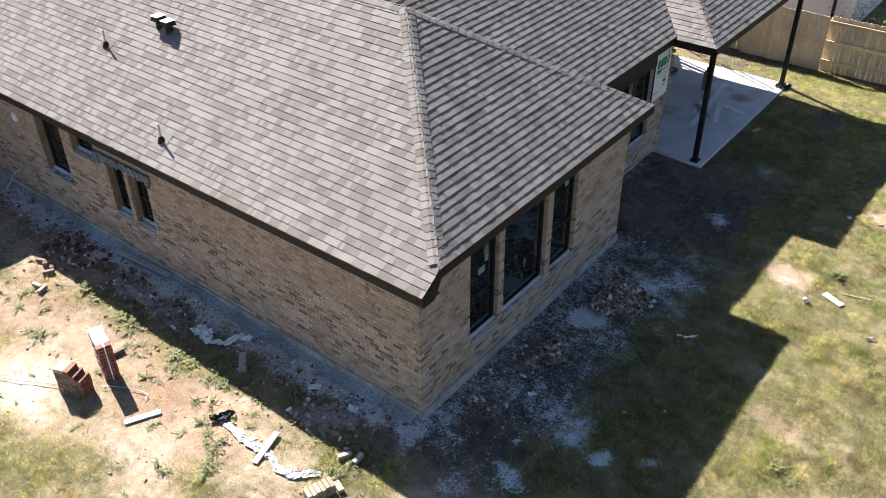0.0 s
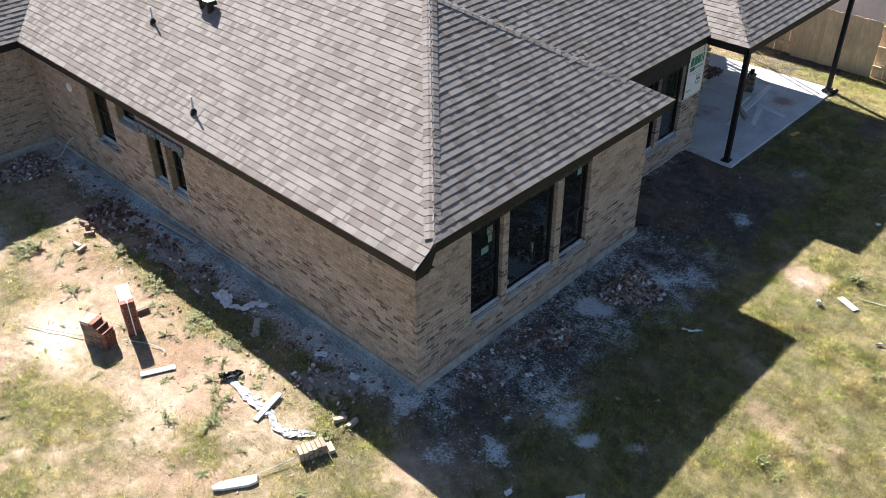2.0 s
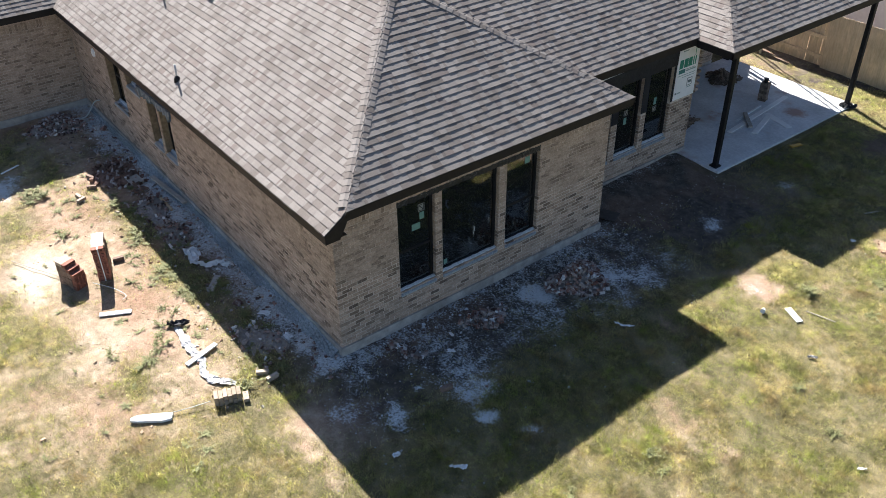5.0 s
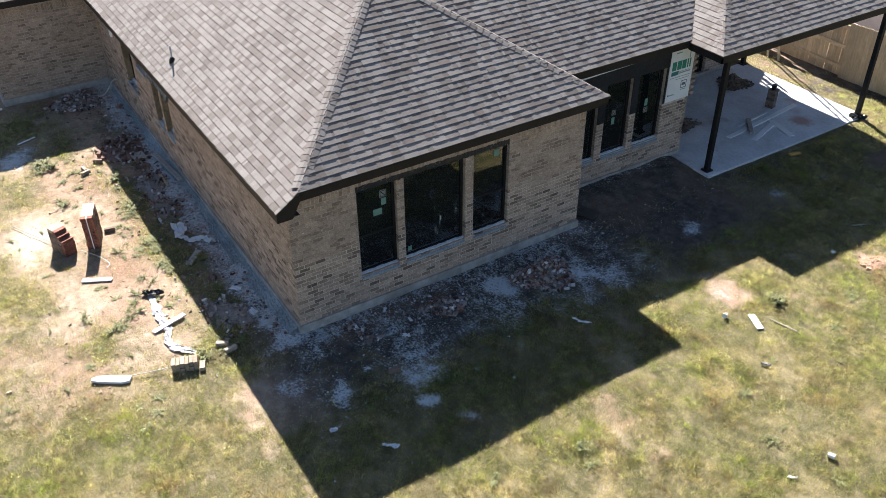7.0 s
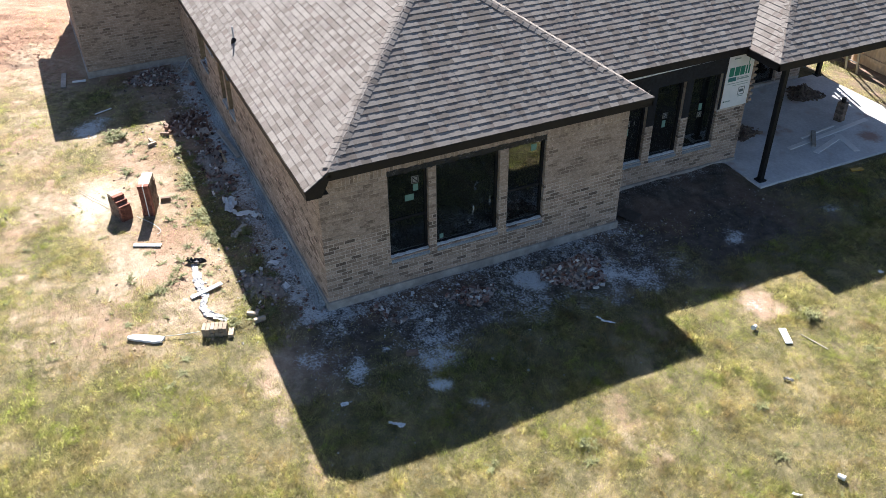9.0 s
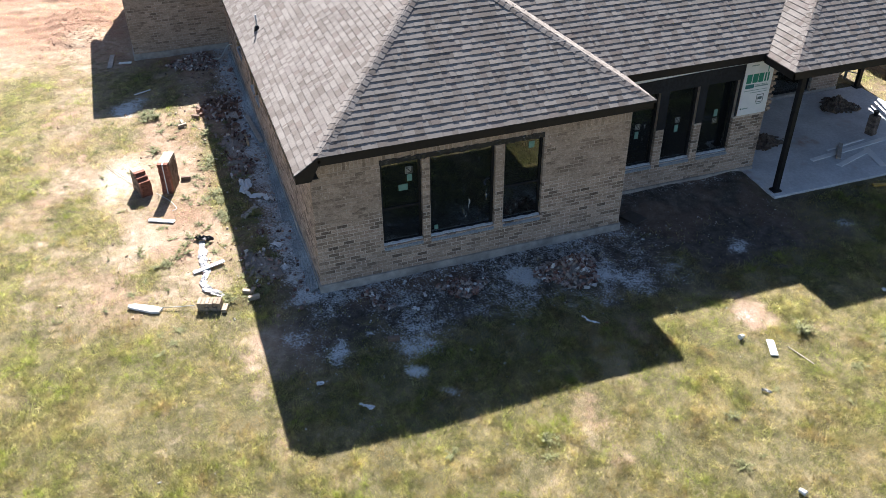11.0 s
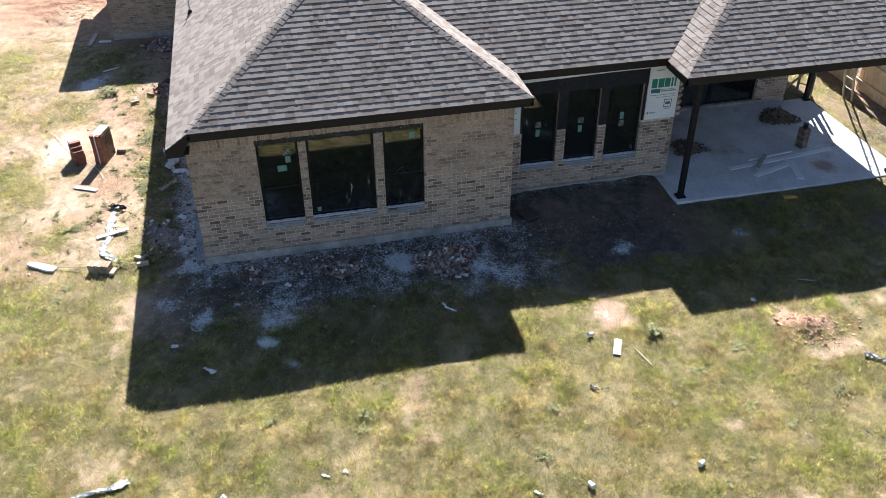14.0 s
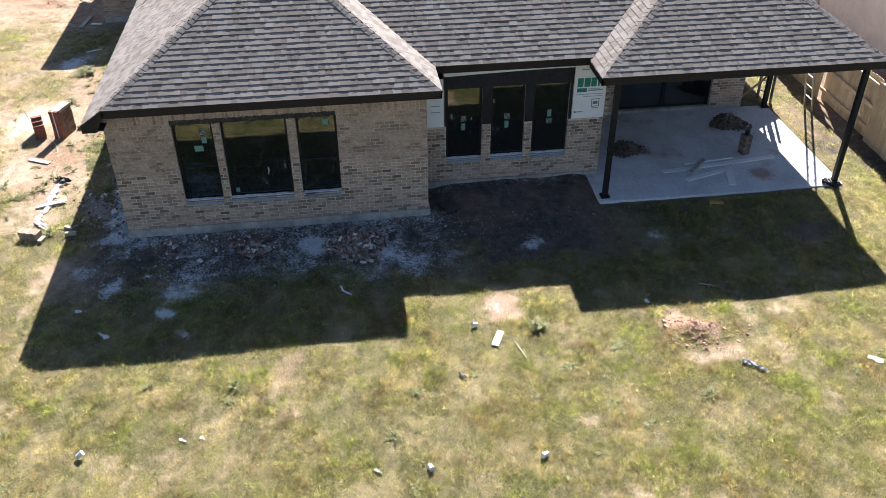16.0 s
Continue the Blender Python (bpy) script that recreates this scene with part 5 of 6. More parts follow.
for k in range(75):
    x, y = (rng2.uniform(-14.5, -6.6), 6.35 + rng2.gauss(0, 0.32)) if k < 50 else (rng2.uniform(-15.5, -8.2), rng2.uniform(4.9, 6.2))
    if y > 7.0:
        continue
    s = rng2.uniform(0.5, 1.0)
    ob = new("weed", WEEDS[1 + k % 2])
    ob.matrix_world = pose(x, y, ground_z(x, y), 0, 0, rng2.uniform(0, 360)) @ Matrix.Diagonal((s, s, s * 0.8, 1))
    tagged(ob, "low leafy weed in the debris strip" if k < 50 else "low leafy weed on bare soil", "weed", "weeds in the yard")
for k in range(34):
    x, y = rng2.uniform(-3.0, 1.6), rng2.uniform(4.5, 21.5)
    if k < 12:
        x, y = rng2.uniform(-11.0, -5.5), rng2.uniform(2.2, 5.0)
    s = rng2.uniform(0.5, 1.0)
    ob = new("weed", WEEDS[1 + k % 2])
    ob.matrix_world = pose(x, y, ground_z(x, y), 0, 0, rng2.uniform(0, 360)) @ Matrix.Diagonal((s, s, s * 0.5, 1))
    tagged(ob, "flat leafy weed patch in the lawn", "weed", "weeds in the yard")
shrub = thing("shrub", "dark green shrub behind the fence", "shrub", at=(-4.4, 28.4, 0))
g = Geo()
g.tube([(0, 0, -0.1), (0.05, 0, 0.6), (0, 0.1, 1.0)], [0.05, 0.04, 0.02], 6)
part("stem", g, GREY_WOOD, shrub)
g = Geo()
for _ in range(2400):
    v = Vector((rng2.gauss(0, 0.9), rng2.gauss(0, 0.5), abs(rng2.gauss(0.5, 0.35))))
    leaf(g, v, (rng2.uniform(-1, 1), rng2.uniform(-1, 1), rng2.uniform(-0.2, 0.8)), 0.13, 0.05, 0.4)
part("foliage", g, WEED, shrub)


# ---- rubble, bricks and litter ----
def fragment_mesh(seed, l, w, h, material, name):
    """A broken brick: a box with knocked-off corners."""
    rng = random.Random(seed)
    g = Geo()
    j = lambda s: rng.uniform(-s, s)
    low = [(-l / 2 + j(l * 0.15), -w / 2 + j(w * 0.12), -h / 2), (l / 2 + j(l * 0.2), -w / 2 + j(w * 0.12), -h / 2 + j(h * 0.15)), (l / 2 + j(l * 0.25), w / 2 + j(w * 0.15), -h / 2), (-l / 2 + j(l * 0.1), w / 2, -h / 2 + j(h * 0.1))]
    high = [(x + j(0.012), y + j(0.012), h / 2 + j(h * 0.12)) for x, y, _ in low]
    g.solid(low, high)
    return g.mesh(name, material)


FRAGS = [fragment_mesh(k, random.Random(k).choice((0.09, 0.12, 0.16, 0.2)), 0.09, 0.065, RUBBLE, "brick_fragment") for k in range(12)]


def heap(label, x, y, rx, ry, tall, count, seed, ground=None, singles=80, frags=None, bed=None):
    rng = random.Random(seed)
    z0 = ground_z(x, y) if ground is None else ground
    h = thing("rubble_heap", label, "rubble", "rubble heaps", at=(x, y, z0))
    g = Geo()
    n, m = 22, 7
    k = len(g.v)
    g.v.append((0, 0, tall * 0.8))
    for r in range(1, m + 1):
        for a in range(n):
            t = r / m
            ang = 2 * math.pi * a / n
            wob = 1 + 0.2 * math.sin(3 * ang + seed) + rng.uniform(-0.06, 0.06)
            g.v.append((rx * t * wob * math.cos(ang), ry * t * wob * math.sin(ang), tall * 0.8 * (1 - t) ** 1.2 + rng.uniform(-0.012, 0.012) - (0.03 if r == m else 0)))
    for a in range(n):
        b = (a + 1) % n
        g.f.append((k, k + 1 + a, k + 1 + b))
        for r in range(m - 1):
            i = k + 1 + r * n
            g.f.append((i + a, i + n + a, i + n + b, i + b))
    part("mortar_bed", g, bed or DEBRIS_FINE, h, "mortar crumbs and dirt under the bricks")
    rest = Geo()
    for i in range(count):
        t, ang = math.sqrt(rng.random()) * 1.08, rng.uniform(0, 6.283)
        wob = 1 + 0.2 * math.sin(3 * ang + seed)
        p = (rx * t * wob * math.cos(ang), ry * t * wob * math.sin(ang), max(0.02, tall * max(0, 1 - t) ** 1.1 + 0.01 + rng.uniform(-0.02, 0.03)))
        m4 = pose(*p, rng.gauss(0, 28), rng.gauss(0, 28), rng.uniform(0, 360))
        s = rng.uniform(0.34, 0.72)
        m4 = m4 @ Matrix.Diagonal((s, s, s, 1))
        me = rng.choice(frags or FRAGS)
        if i < singles:
            ob = new("brick_fragment", me)
            ob.parent = h
            ob.matrix_local = m4
        else:
            o = len(rest.v)
            rest.v.extend(tuple(m4 @ v.co) for v in me.vertices)
            rest.f.extend(tuple(o + q for q in poly.vertices) for poly in me.polygons)
    if rest.v:
        tagged(part("rubble", rest, (frags or FRAGS)[0].materials[0], h), kind="stuff")
    return h


DEBRIS_FINE = surface("mortar_fines", (0.20, 0.175, 0.155), (0.38, 0.35, 0.32), 18.0, 0.95, 0.7, 0.3)
SCRAP = surface("dark_brick_scrap", (0.09, 0.068, 0.056), (0.27, 0.21, 0.17), 16.0, 0.95, 0.5, 0.2, None, 0.0, 0.4)
CLAY = surface("dark_clay_clods", (0.11, 0.065, 0.05), (0.26, 0.165, 0.125), 14.0, 0.95, 0.6, 0.3, None, 0.0, 0.45)
SCRAPS = [fragment_mesh(30 + k, random.Random(k).choice((0.09, 0.14, 0.2, 0.26)), 0.08, 0.05, SCRAP, "brick_fragment") for k in range(8)]
CLODS = [fragment_mesh(50 + k, random.Random(k).choice((0.12, 0.16, 0.22)), 0.15, 0.10, CLAY, "clod") for k in range(8)]
heap("heap of broken bricks and mortar beside the wall", -5.40, 12.30, 0.46, 0.58, 0.36, 430, 1, None, 200)
heap("low scatter of broken bricks near the wall", -5.64, 10.13, 0.26, 0.44, 0.09, 130, 2, None, 110)
heap("few broken bricks at the wall's foot", -5.63, 8.50, 0.18, 0.2, 0.03, 16, 3, None, 16)
heap("pile of brick scraps on the porch slab", -8.50, 19.10, 0.34, 0.40, 0.15, 170, 4, 0.085, 90, SCRAPS, SCRAP)
heap("pile of dark brick scraps on the porch slab", -9.50, 22.10, 0.40, 0.44, 0.24, 240, 5, 0.085, 90, SCRAPS, SCRAP)
heap("rubble and mortar scraps in the inner corner", -18.55, 6.35, 0.6, 0.7, 0.16, 260, 6, None, 60)
heap("clods and brick scraps along the side wall", -15.0, 6.75, 0.95, 0.5, 0.09, 130, 7, None, 130, CLODS + FRAGS, CLAY)
heap("broken bricks and mortar lumps along the side wall", -13.2, 6.75, 0.8, 0.38, 0.07, 80, 21, None, 80)
heap("broken bricks and mortar lumps in the shaded strip", -11.9, 6.75, 0.6, 0.35, 0.06, 55, 22, None, 55)
heap("brick scraps and mortar lumps near the corner", -7.6, 6.5, 0.7, 0.4, 0.03, 34, 23, None, 34)


def berm(label, place, length, wide, tall, seed):
    """A lumpy ridge of dropped mortar against a wall's foot; place maps along, out to x, y."""
    rng = np.random.default_rng(seed)
    n, m = int(length / 0.05), 9
    u = np.linspace(0, length, n)
    w = wide * (0.35 + 1.1 * cloud(u, u * 0 + seed, 0.9, seed)) * np.where(cloud(u, u * 0, 0.45, seed + 3) > 0.42, 1.0, 0.35)
    h = tall * (0.3 + 1.2 * cloud(u, u * 0 + seed, 2.0, seed + 1))
    g = Geo()
    for i in range(n):
        for k in range(m):
            t = k / (m - 1)
            x, y = place(u[i] + rng.uniform(-0.012, 0.012), w[i] * t + rng.uniform(-0.012, 0.012) * (k > 0))
            top = ground_z(x, y) + h[i] * (1 - t) ** 1.4 + rng.uniform(-0.012, 0.018) * (0.2 < t < 0.95)
            g.v.append((x, y, top - (0.03 if k == m - 1 else 0.0)))
    for i in range(n - 1):
        for k in range(m - 1):
            a = i * m + k
            g.f.append((a, a + 1, a + m + 1, a + m))
    ob = single("mortar_ridge", g, FINES, label, "mortar", "", "stuff")
    ob.modifiers.new("thickness", "SOLIDIFY").thickness = 0.02
    return ob


FINES = surface("dried_mortar", (0.17, 0.19, 0.20), (0.46, 0.50, 0.52), 26.0, 0.95, 0.8, 0.35)
berm("lumpy grey ridge of dropped mortar along the side wall", lambda u, w: (-18.9 + u, SIDE_Y - 0.03 - w), 12.4, 0.23, 0.10, 61)


def scatter(name, label, material, count, where, size, seed, flat=0.6):
    """Crumbs lying on the ground, joined."""
    rng = random.Random(seed)
    g = Geo()
    k = 0
    while k < count:
        x, y = where(rng)
        if (x < FRONT_X + 0.06 and y > SIDE_Y - 0.06 and x > LEFT_X) or (x < LEFT_X + 0.05 and y > LEFT_END):
            continue
        s = size * rng.uniform(0.35, 1.0) * (2.0 if rng.random() < 0.06 else 1.0)
        z = ground_z(x, y) + s * 0.12
        m = pose(x, y, z, rng.uniform(-30, 30), rng.uniform(-30, 30), rng.uniform(0, 360))
        a, b, c = s * rng.uniform(0.4, 0.8), s * rng.uniform(0.3, 0.6), s * rng.uniform(0.2, 0.5) * flat
        low = [(-a, -b, -c), (a * rng.uniform(0.5, 1), -b, -c), (a, b * rng.uniform(0.4, 1), -c), (-a * rng.uniform(0.4, 1), b, -c)]
        q = rng.uniform(0.5, 0.95)
        g.solid([m @ Vector(p) for p in low], [m @ Vector((p[0] * q, p[1] * q, c)) for p in low])
        k += 1
    return single(name, g, material, label, "debris", "", "stuff")


LUMP = surface("mortar_lumps", (0.36, 0.38, 0.40), (0.64, 0.67, 0.70), 16.0, 0.95, 0.6, 0.3, None, 0.0, 0.3)
along_side = lambda r: (r.uniform(-18.5, -6.0), SIDE_Y - abs(r.gauss(0, 0.75)) - 0.05)
along_front = lambda r: (FRONT_X + abs(r.gauss(0, 1.5)) + 0.05, r.uniform(6.6, 14.6))
yard = lambda r: (r.uniform(-16.5, -6.5), r.uniform(2.5, 7.2))
lawn = lambda r: (r.uniform(-5.0, 3.0), r.uniform(4, 21))
scatter("mortar_crumbs", "pale mortar crumbs along the side wall", DEBRIS, 700, along_side, 0.032, 11)
scatter("mortar_crumbs", "pale mortar crumbs along the window wall", LUMP, 520, along_front, 0.028, 12)
scatter("brick_crumbs", "brown brick chips along the side wall", RUBBLE, 420, along_side, 0.08, 13)
scatter("mortar_crumbs", "pale crumbs at the foot of the rear wall", DEBRIS, 160, lambda r: (REAR_X + abs(r.gauss(0, 0.9)) + 0.06, r.uniform(14.0, 17.7)), 0.024, 19)
scatter("brick_crumbs", "brick chips near the window wall", RUBBLE, 80, along_front, 0.045, 14)
scatter("mortar_lumps", "grey mortar droppings along the side wall's foot", LUMP, 620, lambda r: (r.uniform(-18.6, -6.4), SIDE_Y - 0.07 - abs(r.gauss(0, 0.18))), 0.05, 41, 0.9)
scatter("mortar_lumps", "grey mortar droppings along the window wall's foot", LUMP, 240, lambda r: (FRONT_X + 0.07 + abs(r.gauss(0, 0.2)), r.uniform(7.4, 14.0)), 0.032, 42, 0.9)
CLOD = surface("soil_clods", (0.34, 0.23, 0.155), (0.50, 0.38, 0.28), 12.0, 0.97, 0.6, 0.3, None, 0.0, 0.3)
RED_CLOD = surface("red_soil_clods", (0.34, 0.20, 0.14), (0.52, 0.345, 0.255), 12.0, 0.97, 0.6, 0.3, None, 0.0, 0.3)
scatter("soil_clods", "small clods of dry soil in the side yard", CLOD, 1100, yard, 0.035, 15)
scatter("soil_clods", "red clods by the dug patch in the lawn", RED_CLOD, 520, lambda r: (r.gauss(-1.85, 0.24), r.gauss(18.35, 0.4)), 0.04, 16)
scatter("soil_clods", "red clods on the dug ground by the garage", RED_CLOD, 700, lambda r: (r.gauss(-22.3, 0.9), r.gauss(3.2, 0.7)), 0.045, 17)
scatter("litter_chips", "scraps of paper and chips in the lawn", DEBRIS, 120, lawn, 0.03, 18)


def cored_brick(material, name="brick"):
    """A brick on its side with three cores through it."""
    g = Geo()
    l, h, w = 0.215, 0.09, 0.068
    g.box(-l / 2, l / 2, -w / 2, w / 2, 0, h)
    return g.mesh(name, material)


BROWN_BRICK = surface("brown_brick_side", (0.17, 0.115, 0.09), (0.29, 0.21, 0.17), 25.0, 0.9, 0.5, 0.2, None, 0.0, 0.25)
BRICK_RED, BRICK_PALE = cored_brick(BROWN_BRICK), cored_brick(PALE_BRICK)


def brick_stack(label, at, turn, tiers, deep, strap, bl):
    """Bricks bundled on the ground: tiers of bricks whose cored sides face out, pale dust on top."""
    s = thing("brick_stack", label, "bricks", "brick stacks", at=at, turn=turn)
    rng = random.Random(deep * 7 + len(tiers))
    bh, bw = 0.072, 0.098
    k = bl / 0.205
    for t, (first, last) in enumerate(tiers):
        for d in range(first, last):
            g = Geo()
            z0 = t * (bh + 0.004)
            y0, y1 = -bl / 2, bl / 2
            x1 = -d * (bw + 0.003)
            x0b = x1 - bw
            jx, jy = rng.uniform(-0.006, 0.006), rng.uniform(-0.008, 0.008)
            front = d == first
            if front:
                # cored face towards the open side: ribs round three holes
                cuts = [y0, y0 + 0.025 * k, y0 + 0.065 * k, y0 + 0.083 * k, y0 + 0.123 * k, y0 + 0.141 * k, y0 + 0.181 * k, y1]
                for i in range(7):
                    a, b = cuts[i] + jy, cuts[i + 1] + jy
                    if i % 2 == 0:
                        g.box(x0b + jx, x1 + jx, a, b, z0, z0 + bh)
                    else:
                        g.box(x0b + jx, x1 + jx, a, b, z0, z0 + 0.018)
                        g.box(x0b + jx, x1 + jx, a, b, z0 + bh - 0.018, z0 + bh)
                        g.box(x0b + jx, x1 - 0.03 + jx, a, b, z0 + 0.018, z0 + bh - 0.018)
            else:
                g.box(x0b + jx, x1 + jx, y0 + jy, y1 + jy, z0, z0 + bh)
            part("brick", g, PALE_BRICK if t == len(tiers) - 1 and not front else RED_BRICK if front else BROWN_BRICK, s)
    if strap:
        g = Geo()
        top = len(tiers) * (bh + 0.004) + 0.004
        g.box(0.008, 0.011, -0.01, 0.01, 0.0, top)
        g.box(-deep * 0.1, 0.011, -0.01, 0.01, top, top + 0.003)
        part("strap", g, PLASTIC_FILM, s, "white plastic packing strap")
    return s


brick_stack("tall strapped stack of cored bricks, red side out, on bare soil", (-11.20, 5.00, ground_z(-11.4, 5.0)), -19, [(0, 6)] * 10, 6, True, 0.235)
brick_stack("stepped stack of cored bricks with loose courses, on bare soil", (-11.25, 4.56, ground_z(-11.4, 4.56)), 20, [(0, 5), (0, 5), (0, 5), (0, 5), (0, 5), (1, 5), (2, 5)], 5, False, 0.25)


def loose_brick(x, y, turn, pale=False, tilt=0.0, z=None):
    ob = new("brick", BRICK_PALE if pale else BRICK_RED)
    ob.matrix_world = pose(x, y, (ground_z(x, y) if z is None else z) - 0.008, tilt, 0, turn)
    return tagged(ob, "loose pale brick lying on the ground" if pale else "loose brown brick lying on the ground", "brick", "loose bricks")


for x, y, a, p in ((-15.31, 6.14, 20, False), (-14.85, 6.01, 60, False), (-14.42, 5.62, 110, True), (-14.62, 5.63, 10, True),
                   (-11.72, 5.45, 80, False), (-6.86, 6.16, 60, True), (-6.66, 6.24, 95, True), (-4.62, 8.42, 80, False)):
    loose_brick(x, y, a, p)
# a row of bricks laid by with a tail of string
heap("few broken red bricks at the wall's foot", -6.05, 8.36, 0.16, 0.18, 0.05, 26, 13, None, 26)
ROW_BRICK = surface("tan_brick", (0.27, 0.21, 0.155), (0.43, 0.35, 0.27), 25.0, 0.9, 0.5, 0.2, None, 0.0, 0.2)
row = thing("brick_row", "two layers of pale bricks laid side by side on the grass", "bricks", at=(-6.66, 5.42, ground_z(-6.66, 5.42)), turn=-20)
for i in range(12):
    g = Geo()
    c, up = i % 6, i // 6
    slip = 0.006 * ((i * 7) % 5 - 2)
    g.box(-0.10 + slip, 0.10 + slip, -0.225 + c * 0.074, -0.225 + c * 0.074 + 0.068, up * 0.094, up * 0.094 + 0.09)
    part("brick", g, ROW_BRICK, row, bevel=0.004)
g = Geo()
g.box(-0.06, 0.14, 0.235, 0.33, 0.0, 0.07)
part("brick", g, ROW_BRICK, row, bevel=0.004)


def plank(label, a, b, w, h, material, z=None, lift=0.0):
    z0 = (ground_z(*a) + 0.015 if z is None else z)
    z1 = (ground_z(*b) + 0.015 if z is None else z) + lift
    g = Geo()
    mid = Vector(((a[0] + b[0]) / 2, (a[1] + b[1]) / 2, (z0 + z1) / 2))
    g.beam(Vector((*a, z0 + h / 2)) - mid, Vector((*b, z1 + h / 2)) - mid, w, h)
    ob = new("plank", g.mesh("plank", material))
    ob.location = mid
    mod = ob.modifiers.new("bevel", "BEVEL")
    mod.width, mod.segments = 0.004, 1
    return tagged(ob, label, "plank", "off-cut planks")


WHITE_BOARD = surface("primed_board", (0.80, 0.81, 0.81), (0.88, 0.89, 0.89), 10.0, 0.7, 0.2, 0.15)
plank("white primed board off-cut on bare soil", (-10.21, 4.51), (-9.94, 5.03), 0.11, 0.025, WHITE_BOARD)
plank("white primed board off-cut across the plastic strip", (-7.88, 5.22), (-8.05, 5.86), 0.10, 0.025, WHITE_BOARD, None, 0.03)
plank("long grey board against the side wall's foot", (-14.37, 7.26), (-12.79, 7.40), 0.10, 0.05, GREY_WOOD, 0.06)
plank("thin wooden stake by the side wall", (-13.45, 7.08), (-12.81, 7.08), 0.06, 0.04, RAW_WOOD)
plank("short grey board in the shaded debris", (-9.96, 6.81), (-9.57, 6.46), 0.13, 0.03, GREY_WOOD)
plank("flat grey slab lying in the debris", (-14.75, 6.90), (-14.35, 6.92), 0.30, 0.04, GREY_WOOD)
plank("weathered board by the garage wing", (-20.05, 4.06), (-19.05, 3.95), 0.14, 0.03, GREY_WOOD)
plank("white batten by the garage wing", (-19.32, 4.22), (-19.25, 4.58), 0.10, 0.03, WHITE_BOARD)
plank("white batten in the shaded soil", (-16.90, 4.54), (-17.04, 4.99), 0.05, 0.02, WHITE_BOARD)
plank("dark flat board scrap lying in the inner corner", (-6.85, 14.32), (-6.42, 14.50), 0.36, 0.02, SOFFIT, None, 0.05)
plank("short white board lying in the lawn", (-1.98, 14.60), (-2.36, 14.78), 0.13, 0.02, WHITE_BOARD)
plank("thin dry stick in the lawn", (-2.09, 14.96), (-1.57, 15.10), 0.02, 0.015, GREY_WOOD)
plank("thin stick in the shaded lawn", (-3.25, 18.90), (-3.10, 19.25), 0.02, 0.015, GREY_WOOD)
SLAB = 0.087
plank("long white trim board on the porch slab", (-7.35, 19.58), (-7.69, 22.50), 0.13, 0.02, WHITE_BOARD, SLAB)
plank("white trim board on the porch slab", (-7.62, 20.23), (-7.78, 21.47), 0.05, 0.03, WHITE_BOARD, SLAB)
plank("white trim board with a cut end on the porch slab", (-6.92, 20.02), (-7.28, 21.16), 0.14, 0.02, WHITE_BOARD, SLAB)
plank("short white board on the porch slab", (-7.40, 21.20), (-6.55, 20.98), 0.17, 0.02, WHITE_BOARD, SLAB)
plank("grey timber off-cut lying over the trim boards", (-7.73, 20.73), (-7.15, 20.18), 0.10, 0.05, GREY_WOOD, SLAB + 0.022)
YELLOW = surface("yellow_paint", (0.50, 0.28, 0.04), (0.62, 0.38, 0.07), 14.0, 0.5)
plank("yellow-stained board scrap beside the slab", (-5.98, 20.2), (-5.90, 20.5), 0.11, 0.03, YELLOW)
# wooden brace and ladders at the far end
plank("raw timber brace leaning by the rear porch post", (-10.9, 22.95), (-10.45, 23.45), 0.10, 0.05, RAW_WOOD, 0.02, 0.9)


def ladder(label, foot, top, width, side):
    l = thing("ladder", label, "ladder", "ladders")
    foot, top, s = Vector(foot), Vector(top), Vector(side).normalized() * width / 2
    for k in (-1, 1):
        g = Geo()
        g.beam(foot + s * k, top + s * k, 0.028, 0.07, s)
        part("rail", g, METAL, l)
    n = int((top - foot).length / 0.3)
    for i in range(1, n):
        p = foot.lerp(top, i / n)
        g = Geo()
        g.tube([p - s, p + s], 0.016, 6)
        part("rung", g, METAL, l)


ladder("aluminium ladder standing against the porch eave", (-10.25, 24.66, 0.0), (-10.25, 24.00, 3.45), 0.40, (1, 0, 0))
ladder("aluminium step ladder by the rear porch post", (-10.75, 23.62, 0.0), (-10.62, 23.50, 1.9), 0.38, (0.8, 0.6, 0))

# small brick pier on the slab with a black cup on it
pier = thing("brick_pillar", "loose pillar of bricks on the porch slab", "bricks", at=(-7.98, 21.84, 0.085), turn=12)
for k in range(7):
    for j in range(2):
        g = Geo()
        a = random.Random(k * 2 + j).uniform(-6, 6)
        m = pose(0, 0, k * 0.072, 0, 0, (90 if k % 2 else 0) + a)
        g.box(-0.10, 0.10, -0.1 + j * 0.105, -0.005 + j * 0.105, 0, 0.068, m)
        part("brick", g, SCRAP, pier)
cup = Geo()
cup.tube([(0, 0, 0), (0, 0, 0.12), (0, 0, 0.121), (0, 0, 0.02)], [0.05, 0.065, 0.055, 0.045], 14)
single("cup", cup, BLACK, "black plastic cup on the brick pillar", "cup", at=(-7.98, 21.84, 0.085 + 7 * 0.072))

